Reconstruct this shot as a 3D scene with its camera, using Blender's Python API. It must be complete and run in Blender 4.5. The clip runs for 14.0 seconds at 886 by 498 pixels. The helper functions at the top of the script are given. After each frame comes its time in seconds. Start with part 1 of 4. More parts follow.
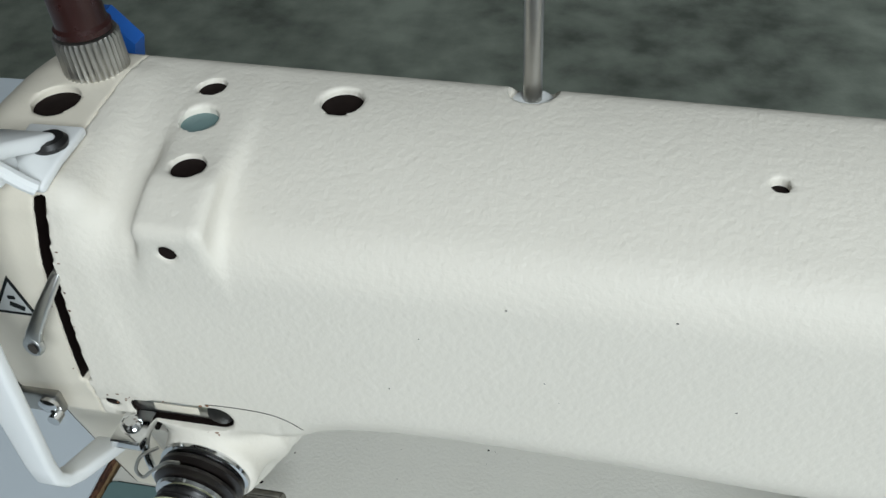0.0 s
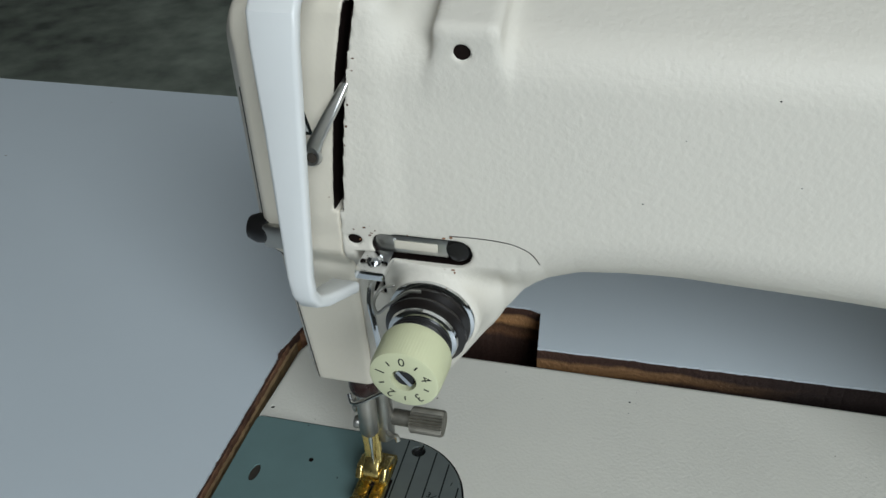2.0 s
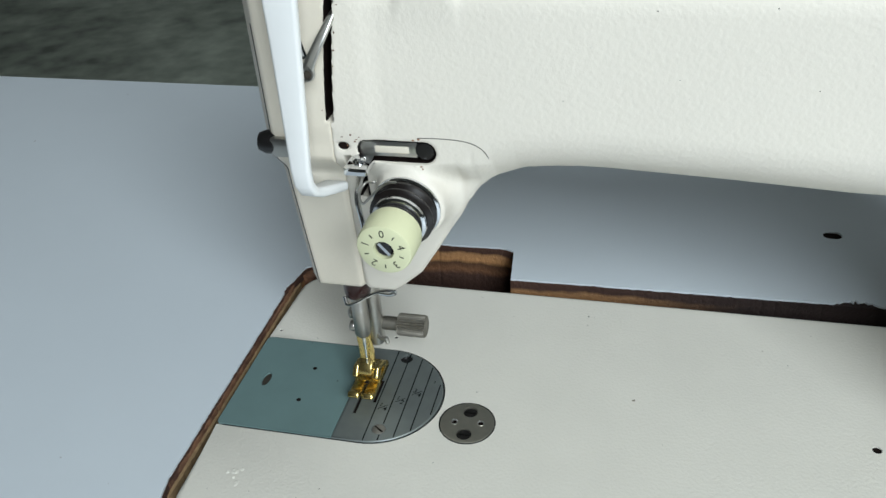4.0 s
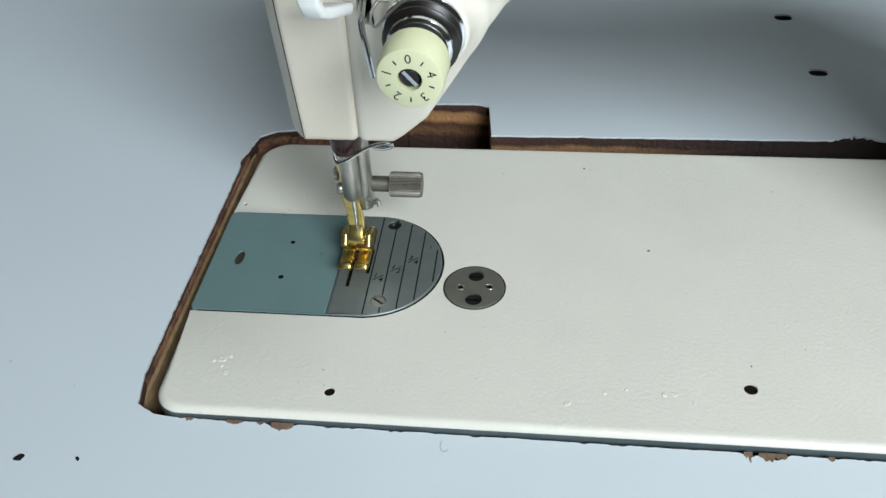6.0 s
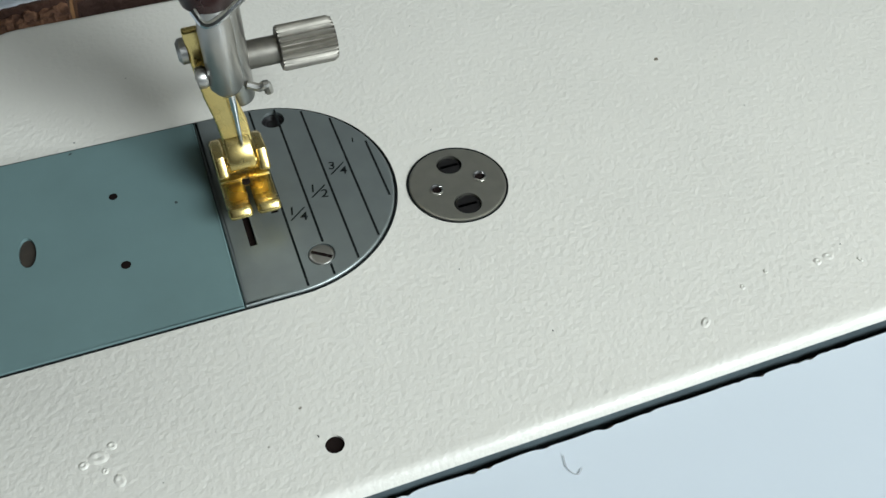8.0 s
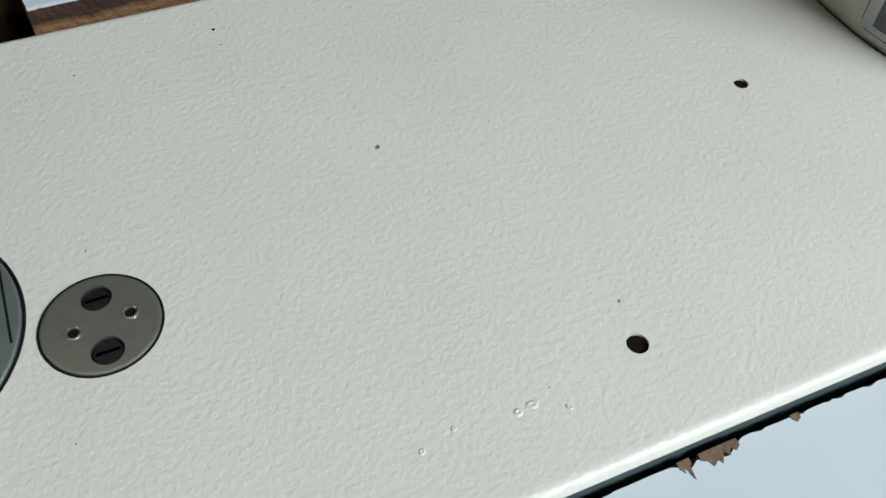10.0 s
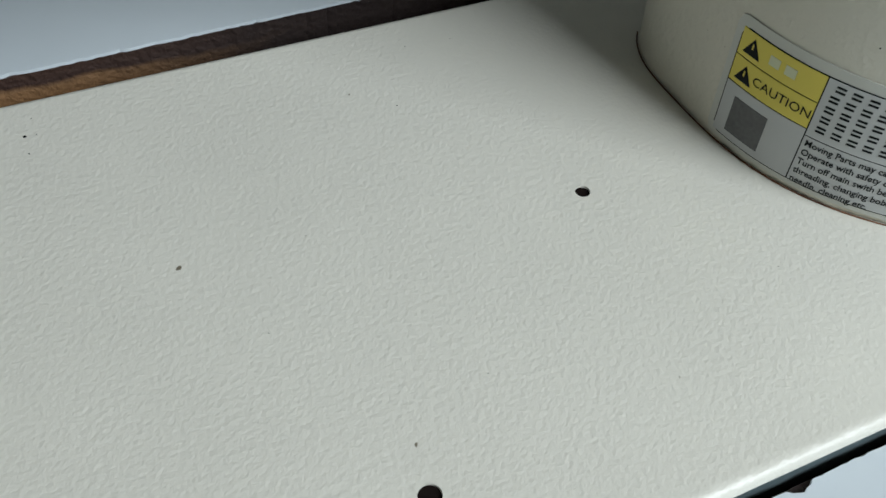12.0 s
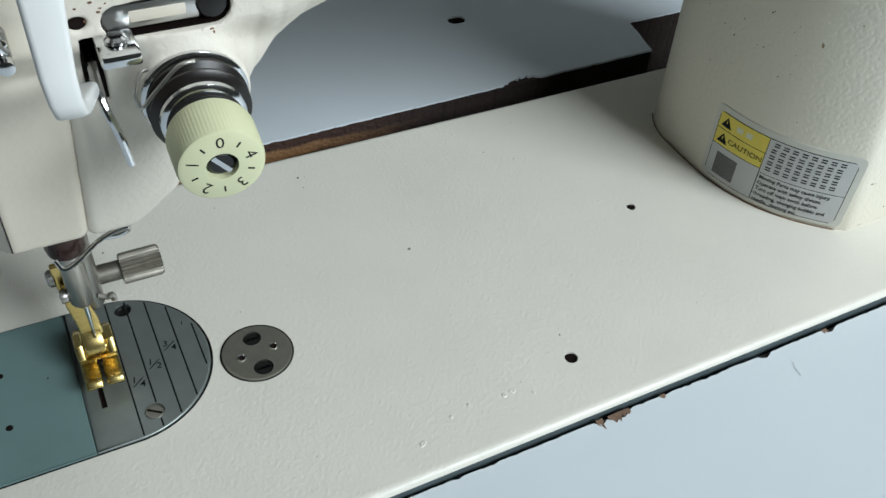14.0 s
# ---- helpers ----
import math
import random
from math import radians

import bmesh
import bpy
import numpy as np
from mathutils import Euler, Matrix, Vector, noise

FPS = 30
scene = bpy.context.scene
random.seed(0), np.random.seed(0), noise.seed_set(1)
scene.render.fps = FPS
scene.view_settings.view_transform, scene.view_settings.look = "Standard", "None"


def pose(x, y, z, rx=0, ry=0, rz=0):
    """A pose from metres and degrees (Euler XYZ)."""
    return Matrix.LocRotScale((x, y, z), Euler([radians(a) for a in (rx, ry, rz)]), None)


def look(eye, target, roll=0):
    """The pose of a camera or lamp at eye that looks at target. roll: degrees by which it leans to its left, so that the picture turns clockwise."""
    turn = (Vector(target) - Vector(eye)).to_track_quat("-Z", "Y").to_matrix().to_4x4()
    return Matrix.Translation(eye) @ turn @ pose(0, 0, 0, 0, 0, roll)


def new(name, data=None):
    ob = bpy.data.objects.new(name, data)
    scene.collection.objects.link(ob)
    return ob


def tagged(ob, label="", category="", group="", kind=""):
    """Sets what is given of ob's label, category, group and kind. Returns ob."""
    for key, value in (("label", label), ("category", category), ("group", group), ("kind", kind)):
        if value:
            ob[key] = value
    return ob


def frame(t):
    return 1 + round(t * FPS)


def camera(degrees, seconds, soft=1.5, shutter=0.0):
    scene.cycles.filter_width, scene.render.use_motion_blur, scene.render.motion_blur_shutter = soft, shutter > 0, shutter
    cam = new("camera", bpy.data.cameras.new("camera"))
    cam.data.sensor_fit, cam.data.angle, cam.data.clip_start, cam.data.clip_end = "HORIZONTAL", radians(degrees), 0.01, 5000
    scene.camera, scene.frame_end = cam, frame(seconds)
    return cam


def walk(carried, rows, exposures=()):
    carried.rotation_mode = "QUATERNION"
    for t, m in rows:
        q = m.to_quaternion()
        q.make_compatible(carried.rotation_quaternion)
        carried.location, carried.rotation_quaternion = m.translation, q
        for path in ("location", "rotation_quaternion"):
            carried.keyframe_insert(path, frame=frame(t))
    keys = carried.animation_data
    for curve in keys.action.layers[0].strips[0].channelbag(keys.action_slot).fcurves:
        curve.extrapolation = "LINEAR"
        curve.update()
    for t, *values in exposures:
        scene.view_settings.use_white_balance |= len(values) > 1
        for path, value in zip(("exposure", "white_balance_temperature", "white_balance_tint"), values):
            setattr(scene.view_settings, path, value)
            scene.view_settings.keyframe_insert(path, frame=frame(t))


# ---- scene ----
cam = camera(53.4, 14.0)
PATH = [
    (0, (0.212, -0.071, 0.339), (-0.155, 1.372, -0.996), -4.2),
    (0.5, (0.192, -0.094, 0.333), (-0.21, 1.421, -0.908), -4.3),
    (1, (0.187, -0.105, 0.318), (-0.21, 1.416, -0.919), -4.3),
    (1.5, (0.178, -0.114, 0.3), (-0.234, 1.411, -0.925), -5.5),
    (2, (0.165, -0.141, 0.296), (-0.274, 1.438, -0.849), -2.6),
    (2.5, (0.166, -0.158, 0.297), (-0.275, 1.414, -0.857), -2.7),
    (3, (0.18, -0.196, 0.303), (-0.308, 1.378, -0.831), -6.0),
    (3.2, (0.186, -0.204, 0.302), (-0.277, 1.396, -0.804), -5.0),
    (5.3, (0.201, -0.231, 0.293), (-0.253, 1.353, -0.841), -3.9),
    (5.5, (0.203, -0.239, 0.291), (-0.235, 1.321, -0.881), -4.2),
    (5.7, (0.191, -0.235, 0.285), (-0.191, 1.326, -0.905), -3.2),
    (6, (0.143, -0.198, 0.26), (-0.059, 1.298, -1.052), -2.9),
    (6.3, (0.085, -0.148, 0.238), (0.09, 1.222, -1.219), -4.2),
    (6.5, (0.061, -0.124, 0.224), (0.232, 1.198, -1.267), -1.1),
    (7, (0.045, -0.086, 0.192), (0.415, 1.152, -1.335), 2.7),
    (7.5, (0.048, -0.078, 0.176), (0.493, 1.107, -1.373), 2.0),
    (8, (0.056, -0.071, 0.17), (0.531, 1.086, -1.391), 2.3),
    (8.5, (0.076, -0.062, 0.166), (0.566, 1.064, -1.412), 2.0),
    (9, (0.098, -0.059, 0.165), (0.613, 1.047, -1.42), 2.8),
    (9.2, (0.104, -0.057, 0.166), (0.651, 1.031, -1.42), 4.1),
    (11.5, (0.19, -0.038, 0.164), (0.76, 1.061, -1.407), 4.5),
    (12, (0.188, -0.043, 0.167), (0.803, 1.11, -1.347), 4.7),
    (12.5, (0.155, -0.07, 0.197), (0.779, 1.098, -1.302), 4.3),
    (13, (0.117, -0.104, 0.23), (0.812, 1.1, -1.207), 5.1),
    (13.5, (0.095, -0.119, 0.251), (0.796, 1.125, -1.149), 4.5),
    (14, (0.071, -0.132, 0.259), (0.805, 1.1, -1.135), 5.9),
]
walk(cam, [(t, look(eye, target, roll)) for t, eye, target, roll in PATH], [(0.0, 0.08), (0.5, -0.06), (1.5, -0.17), (2.0, -0.13), (3.0, 0.25), (5.5, 0.46), (6.5, 0.6), (9.2, 0.5), (11.3, 0.14), (12.5, 0.18), (14.0, 0.3)])

# ---- light ----
world = bpy.data.worlds.new("sky")
scene.world = world
world.use_nodes = True
wn = world.node_tree
sky = wn.nodes.new("ShaderNodeTexSky")
sky.sky_type, sky.sun_disc, sky.sun_elevation, sky.sun_rotation = "NISHITA", False, radians(40), radians(125)
wn.nodes["Background"].inputs["Strength"].default_value = 0.1
wn.links.new(sky.outputs["Color"], wn.nodes["Background"].inputs["Color"])

WIN_Y, WIN_X0, WIN_X1, WIN_Z0, WIN_Z1 = -1.6, 0.55, 2.05, 0.85, 2.15


def window_lamp(name, eye, target, sx, sy, watts, colour):
    data = bpy.data.lights.new(name, "AREA")
    data.shape, data.size, data.size_y, data.energy, data.color = "RECTANGLE", sx, sy, watts, colour
    ob = new(name, data)
    ob.matrix_world = look(eye, target)
    return ob


window_lamp("window_light", (1.3, -1.58, 1.5), (1.3, 0.0, 1.5), 1.4, 1.2, 80, (0.86, 0.95, 1.0))

# ---- materials ----
MATS = {}


def mat(name, base, rough=0.5, metal=0.0, var=0.08, scale=60.0, bump=0.0, bump_scale=600.0, other=None, spec=0.5,
        fleck=None, fleck_scale=300.0, fleck_cut=0.72, coat=0.0):
    """A painted, plastic or metal surface: base colour with two scales of variation, fine relief and flecks."""
    m = bpy.data.materials.new(name)
    m.use_nodes = True
    nt = m.node_tree
    bsdf = nt.nodes["Principled BSDF"]
    tc = nt.nodes.new("ShaderNodeNewGeometry")
    n1 = nt.nodes.new("ShaderNodeTexNoise")
    n1.inputs["Scale"].default_value, n1.inputs["Detail"].default_value = scale, 6
    n2 = nt.nodes.new("ShaderNodeTexNoise")
    n2.inputs["Scale"].default_value, n2.inputs["Detail"].default_value = scale * 0.13, 3
    for n in (n1, n2):
        nt.links.new(tc.outputs["Position"], n.inputs["Vector"])
    add = nt.nodes.new("ShaderNodeMath")
    add.operation = "ADD"
    nt.links.new(n1.outputs["Fac"], add.inputs[0])
    nt.links.new(n2.outputs["Fac"], add.inputs[1])
    ramp = nt.nodes.new("ShaderNodeMapRange")
    ramp.inputs["From Min"].default_value, ramp.inputs["From Max"].default_value = 0.7, 1.3
    nt.links.new(add.outputs[0], ramp.inputs["Value"])
    mix = nt.nodes.new("ShaderNodeMix")
    mix.data_type = "RGBA"
    lo = other or tuple(c * (1 - 2 * var) for c in base)
    mix.inputs["A"].default_value, mix.inputs["B"].default_value = (*lo, 1), (*base, 1)
    nt.links.new(ramp.outputs["Result"], mix.inputs["Factor"])
    col = mix.outputs["Result"]
    if fleck:
        n3 = nt.nodes.new("ShaderNodeTexNoise")
        n3.inputs["Scale"].default_value, n3.inputs["Detail"].default_value = fleck_scale, 1
        nt.links.new(tc.outputs["Position"], n3.inputs["Vector"])
        cut = nt.nodes.new("ShaderNodeMapRange")
        cut.inputs["From Min"].default_value, cut.inputs["From Max"].default_value = fleck_cut, fleck_cut + 0.03
        nt.links.new(n3.outputs["Fac"], cut.inputs["Value"])
        mx = nt.nodes.new("ShaderNodeMix")
        mx.data_type = "RGBA"
        mx.inputs["B"].default_value = (*fleck, 1)
        nt.links.new(col, mx.inputs["A"])
        nt.links.new(cut.outputs["Result"], mx.inputs["Factor"])
        col = mx.outputs["Result"]
    nt.links.new(col, bsdf.inputs["Base Color"])
    rr = nt.nodes.new("ShaderNodeMapRange")
    rr.inputs["To Min"].default_value, rr.inputs["To Max"].default_value = rough * 1.15, rough * 0.85
    nt.links.new(n1.outputs["Fac"], rr.inputs["Value"])
    nt.links.new(rr.outputs["Result"], bsdf.inputs["Roughness"])
    bsdf.inputs["Metallic"].default_value = metal
    bsdf.inputs["Specular IOR Level"].default_value = spec
    bsdf.inputs["Coat Weight"].default_value = coat
    if bump:
        nb = nt.nodes.new("ShaderNodeTexNoise")
        nb.inputs["Scale"].default_value, nb.inputs["Detail"].default_value = bump_scale, 2
        nt.links.new(tc.outputs["Position"], nb.inputs["Vector"])
        bp = nt.nodes.new("ShaderNodeBump")
        bp.inputs["Strength"].default_value, bp.inputs["Distance"].default_value = 1.0, bump
        nt.links.new(nb.outputs["Fac"], bp.inputs["Height"])
        nt.links.new(bp.outputs["Normal"], bsdf.inputs["Normal"])
    MATS[name] = m
    return m


def ply(name):
    """Cut plywood: layers by height with fibres along the cut."""
    m = bpy.data.materials.new(name)
    m.use_nodes = True
    nt = m.node_tree
    bsdf = nt.nodes["Principled BSDF"]
    geo = nt.nodes.new("ShaderNodeNewGeometry")
    n = nt.nodes.new("ShaderNodeTexNoise")
    n.inputs["Scale"].default_value, n.inputs["Detail"].default_value = 45, 6
    nt.links.new(geo.outputs["Position"], n.inputs["Vector"])
    sep = nt.nodes.new("ShaderNodeSeparateXYZ")
    nt.links.new(geo.outputs["Position"], sep.inputs[0])
    mul = nt.nodes.new("ShaderNodeMath")
    mul.operation = "MULTIPLY_ADD"
    mul.inputs[1].default_value, mul.inputs[2].default_value = 0.008, -0.004
    nt.links.new(n.outputs["Fac"], mul.inputs[0])
    hgt = nt.nodes.new("ShaderNodeMath")
    nt.links.new(sep.outputs["Z"], hgt.inputs[0])
    nt.links.new(mul.outputs[0], hgt.inputs[1])
    rng = nt.nodes.new("ShaderNodeMapRange")
    rng.inputs["From Min"].default_value, rng.inputs["From Max"].default_value = -0.040, -0.003
    nt.links.new(hgt.outputs[0], rng.inputs["Value"])
    ramp = nt.nodes.new("ShaderNodeValToRGB")
    cr = ramp.color_ramp
    cr.elements[0].position, cr.elements[0].color = 0.0, (0.05, 0.02, 0.012, 1)
    cr.elements[1].position, cr.elements[1].color = 1.0, (0.11, 0.05, 0.03, 1)
    for pos, c in ((0.40, (0.06, 0.026, 0.016, 1)), (0.50, (0.20, 0.09, 0.04, 1)), (0.62, (0.10, 0.045, 0.02, 1)),
                   (0.69, (0.56, 0.28, 0.11, 1)), (0.80, (0.48, 0.25, 0.105, 1)), (0.855, (0.07, 0.03, 0.02, 1))):
        e = cr.elements.new(pos)
        e.color = c
    nt.links.new(rng.outputs["Result"], ramp.inputs["Fac"])
    n2 = nt.nodes.new("ShaderNodeTexNoise")
    n2.inputs["Scale"].default_value, n2.inputs["Detail"].default_value = 14, 8
    nt.links.new(geo.outputs["Position"], n2.inputs["Vector"])
    mx = nt.nodes.new("ShaderNodeMix")
    mx.data_type, mx.blend_type = "RGBA", "MULTIPLY"
    mx.inputs["Factor"].default_value = 0.6
    nt.links.new(ramp.outputs["Color"], mx.inputs["A"])
    nt.links.new(n2.outputs["Fac"], mx.inputs["B"])
    # Mixes a near-black brown in towards higher x, broken up by noise.
    darken = nt.nodes.new("ShaderNodeMapRange")
    darken.inputs["From Min"].default_value, darken.inputs["From Max"].default_value = 0.20, 0.34
    wob = nt.nodes.new("ShaderNodeMath")
    wob.operation = "MULTIPLY_ADD"
    wob.inputs[1].default_value = 0.16
    nt.links.new(n2.outputs["Fac"], wob.inputs[0])
    nt.links.new(sep.outputs["X"], wob.inputs[2])
    nt.links.new(wob.outputs[0], darken.inputs["Value"])
    oil = nt.nodes.new("ShaderNodeMix")
    oil.data_type = "RGBA"
    oil.inputs["B"].default_value = (0.022, 0.012, 0.010, 1)
    nt.links.new(darken.outputs["Result"], oil.inputs["Factor"])
    nt.links.new(mx.outputs["Result"], oil.inputs["A"])
    nt.links.new(oil.outputs["Result"], bsdf.inputs["Base Color"])
    bsdf.inputs["Roughness"].default_value = 0.8
    nb = nt.nodes.new("ShaderNodeTexNoise")
    nb.inputs["Scale"].default_value = 500
    nt.links.new(geo.outputs["Position"], nb.inputs["Vector"])
    bp = nt.nodes.new("ShaderNodeBump")
    bp.inputs["Distance"].default_value = 0.001
    nt.links.new(nb.outputs["Fac"], bp.inputs["Height"])
    nt.links.new(bp.outputs["Normal"], bsdf.inputs["Normal"])
    MATS[name] = m
    return m


BED = mat("bed_enamel", (0.79, 0.765, 0.685), 0.36, var=0.03, scale=25, bump=0.00022, bump_scale=640, fleck=(0.20, 0.17, 0.12), fleck_scale=260, fleck_cut=0.80)
ARM = mat("arm_enamel", (0.76, 0.715, 0.63), 0.58, var=0.03, scale=20, bump=0.0002, bump_scale=560, spec=0.35)
COLUMN = mat("column_enamel", (0.73, 0.695, 0.585), 0.42, var=0.04, scale=30, bump=0.0003, bump_scale=560, fleck=(0.22, 0.15, 0.08), fleck_scale=330, fleck_cut=0.775)
FACE = mat("face_enamel", (0.75, 0.69, 0.58), 0.4, var=0.05, scale=40, bump=0.0001, bump_scale=420)
# Blue-grey that paints the dark reflection on the bed's rounded edge.
EDGE = mat("edge_reflection", (0.11, 0.145, 0.155), 0.38, var=0.2, scale=90, bump=0.0001, bump_scale=500)
SLIDE = mat("slide_paint", (0.150, 0.235, 0.232), 0.42, var=0.06, scale=60, bump=0.00003, bump_scale=900, fleck=(0.03, 0.04, 0.04), fleck_scale=420, fleck_cut=0.80)
PLATE = mat("plate_steel", (0.33, 0.37, 0.36), 0.40, 0.7, var=0.08, scale=120, bump=0.00002, bump_scale=1500)
DISC = mat("disc_steel", (0.52, 0.505, 0.43), 0.34, 0.85, var=0.1, scale=200, bump=0.00003, bump_scale=1500)
STEEL = mat("satin_steel", (0.48, 0.47, 0.44), 0.34, 0.95, var=0.1, scale=200)
RECESS = mat("dark_brown", (0.055, 0.045, 0.035), 0.5, var=0.2, scale=300)
SATIN = mat("satin_chrome", (0.66, 0.66, 0.64), 0.3, 1.0, var=0.06, scale=200)
TAN = mat("bare_wood", (0.46, 0.31, 0.16), 0.75, var=0.25, scale=120, bump=0.0003, bump_scale=400)
LINTM = mat("lint_grey", (0.45, 0.45, 0.45), 0.9, var=0.1, scale=200)
KNURL = mat("knurled_steel", (0.25, 0.235, 0.20), 0.5, 0.9, var=0.2, scale=300)
CHROME = mat("chrome", (0.72, 0.73, 0.74), 0.12, 1.0, var=0.05, scale=200)
GOLD = mat("gold_plating", (0.80, 0.62, 0.24), 0.27, 1.0, var=0.10, scale=250)
BLACK = mat("black_metal", (0.012, 0.011, 0.011), 0.4, var=0.2, scale=200)
OILY = mat("oily_black", (0.013, 0.010, 0.009), 0.3, var=0.25, scale=200)
# Near-black that stands in for the shade inside holes and slits.
HOLE = mat("hole_shade", (0.012, 0.007, 0.006), 0.7, var=0.2, scale=200, spec=0.1)
GUARD = mat("guard_plastic", (0.80, 0.81, 0.80), 0.35, var=0.02, scale=60)
DIALM = mat("dial_plastic", (0.70, 0.71, 0.46), 0.45, var=0.04, scale=90)
MAROON = mat("maroon_plastic", (0.035, 0.012, 0.011), 0.28, var=0.2, scale=150)
INK = mat("ink", (0.012, 0.014, 0.014), 0.7, var=0.1, scale=200, spec=0.15)
GROOVE = mat("groove_dark", (0.012, 0.014, 0.014), 0.8, var=0.1, scale=200, spec=0.08)
LABELM = mat("label_foil", (0.55, 0.56, 0.55), 0.35, var=0.03, scale=120)
CLEAR = mat("label_margin", (0.62, 0.62, 0.56), 0.3, var=0.03, scale=120)
YELLOW = mat("label_yellow", (0.80, 0.66, 0.09), 0.4, var=0.03, scale=120)
GREYSQ = mat("label_grey", (0.13, 0.13, 0.13), 0.5, var=0.15, scale=900)
LAM = mat("white_laminate", (0.69, 0.753, 0.80), 0.38, var=0.015, scale=14, bump=0.00003, bump_scale=300, fleck=(0.40, 0.40, 0.40), fleck_scale=140, fleck_cut=0.83)
PLY = ply("cut_plywood")
TORN = mat("torn_board", (0.34, 0.17, 0.09), 0.9, other=(0.07, 0.03, 0.02), scale=170, bump=0.0008, bump_scale=700)
FLAKE = mat("board_flake", (0.26, 0.17, 0.115), 0.9, other=(0.10, 0.06, 0.04), scale=400, bump=0.0004, bump_scale=900)
FLOORM = mat("cement_floor", (0.50, 0.56, 0.47), 0.6, var=0.34, scale=11, bump=0.0006, bump_scale=120)
WALLM = mat("wall_paint", (0.20, 0.20, 0.19), 0.8, var=0.04, scale=6)
LEGM = mat("leg_paint", (0.25, 0.27, 0.28), 0.5, var=0.05, scale=40)
BLUE = mat("blue_plastic", (0.02, 0.13, 0.50), 0.4, var=0.1, scale=30)
GLASSM = bpy.data.materials.new("window_glass")
GLASSM.use_nodes = True
GLASSM.node_tree.nodes["Principled BSDF"].inputs["Transmission Weight"].default_value = 1.0
GLASSM.node_tree.nodes["Principled BSDF"].inputs["Roughness"].default_value = 0.0

# ---- building helpers ----
WHERE = {}


def base(name, at, label, category, group="", kind=""):
    """A thing: an Empty at its base."""
    ob = new(name)
    ob.location = at
    ob.empty_display_size = 0.02
    WHERE[ob] = Vector(at)
    return tagged(ob, label, category, group, kind)


def link_mesh(name, me, material, parent=None, label=""):
    """Links a mesh given in world places, with its origin at its middle."""
    n = len(me.vertices)
    co = np.empty(n * 3, dtype=np.float32)
    me.vertices.foreach_get("co", co)
    co = co.reshape(-1, 3)
    c = (co.min(0) + co.max(0)) / 2
    me.vertices.foreach_set("co", (co - c).ravel())
    me.update()
    if not me.materials:
        me.materials.append(material)
    ob = new(name, me)
    ob.location = [float(v) for v in c]
    WHERE[ob] = Vector(ob.location)
    if parent:
        ob.parent = parent
        ob.location = WHERE[ob] - WHERE[parent]
    return tagged(ob, label)


def part(name, bm, material, parent=None, label="", angle=35):
    me = bpy.data.meshes.new(name)
    bmesh.ops.recalc_face_normals(bm, faces=bm.faces)
    bm.to_mesh(me)
    bm.free()
    me.shade_smooth()
    me.set_sharp_from_angle(angle=radians(angle))
    return link_mesh(name, me, material, parent, label)


def block(x0, x1, y0, y1, z0, z1, bevel=0.0, seg=2):
    bm = bmesh.new()
    bmesh.ops.create_cube(bm, size=1)
    for v in bm.verts:
        v.co = Vector(((x0 + x1) / 2 + v.co.x * (x1 - x0), (y0 + y1) / 2 + v.co.y * (y1 - y0), (z0 + z1) / 2 + v.co.z * (z1 - z0)))
    if bevel:
        bmesh.ops.bevel(bm, geom=bm.edges[:], offset=bevel, segments=seg, affect="EDGES", profile=0.5)
    return bm


def turn(bm, m):
    bmesh.ops.transform(bm, matrix=m, verts=bm.verts)
    return bm


def lathe(profile, at, axis="z", seg=40, lobes=0, depth=0.0, lobe_span=(0, 0)):
    """Turned shape: (radius, height) pairs round an axis; knurled by lobes where the height lies in lobe_span."""
    bm = bmesh.new()
    rings = []
    for r, h in profile:
        ring = []
        for i in range(seg):
            a = 2 * math.pi * i / seg
            rr = r
            if lobes and lobe_span[0] <= h <= lobe_span[1]:
                rr = r - depth * (0.5 - 0.5 * math.cos(a * lobes))
            ring.append(bm.verts.new((rr * math.cos(a), rr * math.sin(a), h)))
        rings.append(ring)
    for a, b in zip(rings, rings[1:]):
        for i in range(seg):
            j = (i + 1) % seg
            bm.faces.new((a[i], a[j], b[j], b[i]))
    if profile[0][0] > 1e-5:
        bm.faces.new(rings[0])
    if profile[-1][0] > 1e-5:
        bm.faces.new(rings[-1])
    bmesh.ops.remove_doubles(bm, verts=bm.verts, dist=1e-6)
    rot = {"z": pose(*at), "-y": pose(*at, 90, 0, 0), "x": pose(*at, 0, 90, 0), "-x": pose(*at, 0, -90, 0), "y": pose(*at, -90, 0, 0)}[axis]
    return turn(bm, rot)


def smooth_line(points, n=6):
    """Points glided through (Catmull-Rom)."""
    p = [Vector(q) for q in points]
    p = [2 * p[0] - p[1]] + p + [2 * p[-1] - p[-2]]
    out = []
    for i in range(1, len(p) - 2):
        for k in range(n):
            t = k / n
            a, b, c, d = p[i - 1:i + 3]
            out.append(0.5 * (2 * b + (c - a) * t + (2 * a - 5 * b + 4 * c - d) * t * t + (3 * b - a - 3 * c + d) * t ** 3))
    return out + [p[-2]]


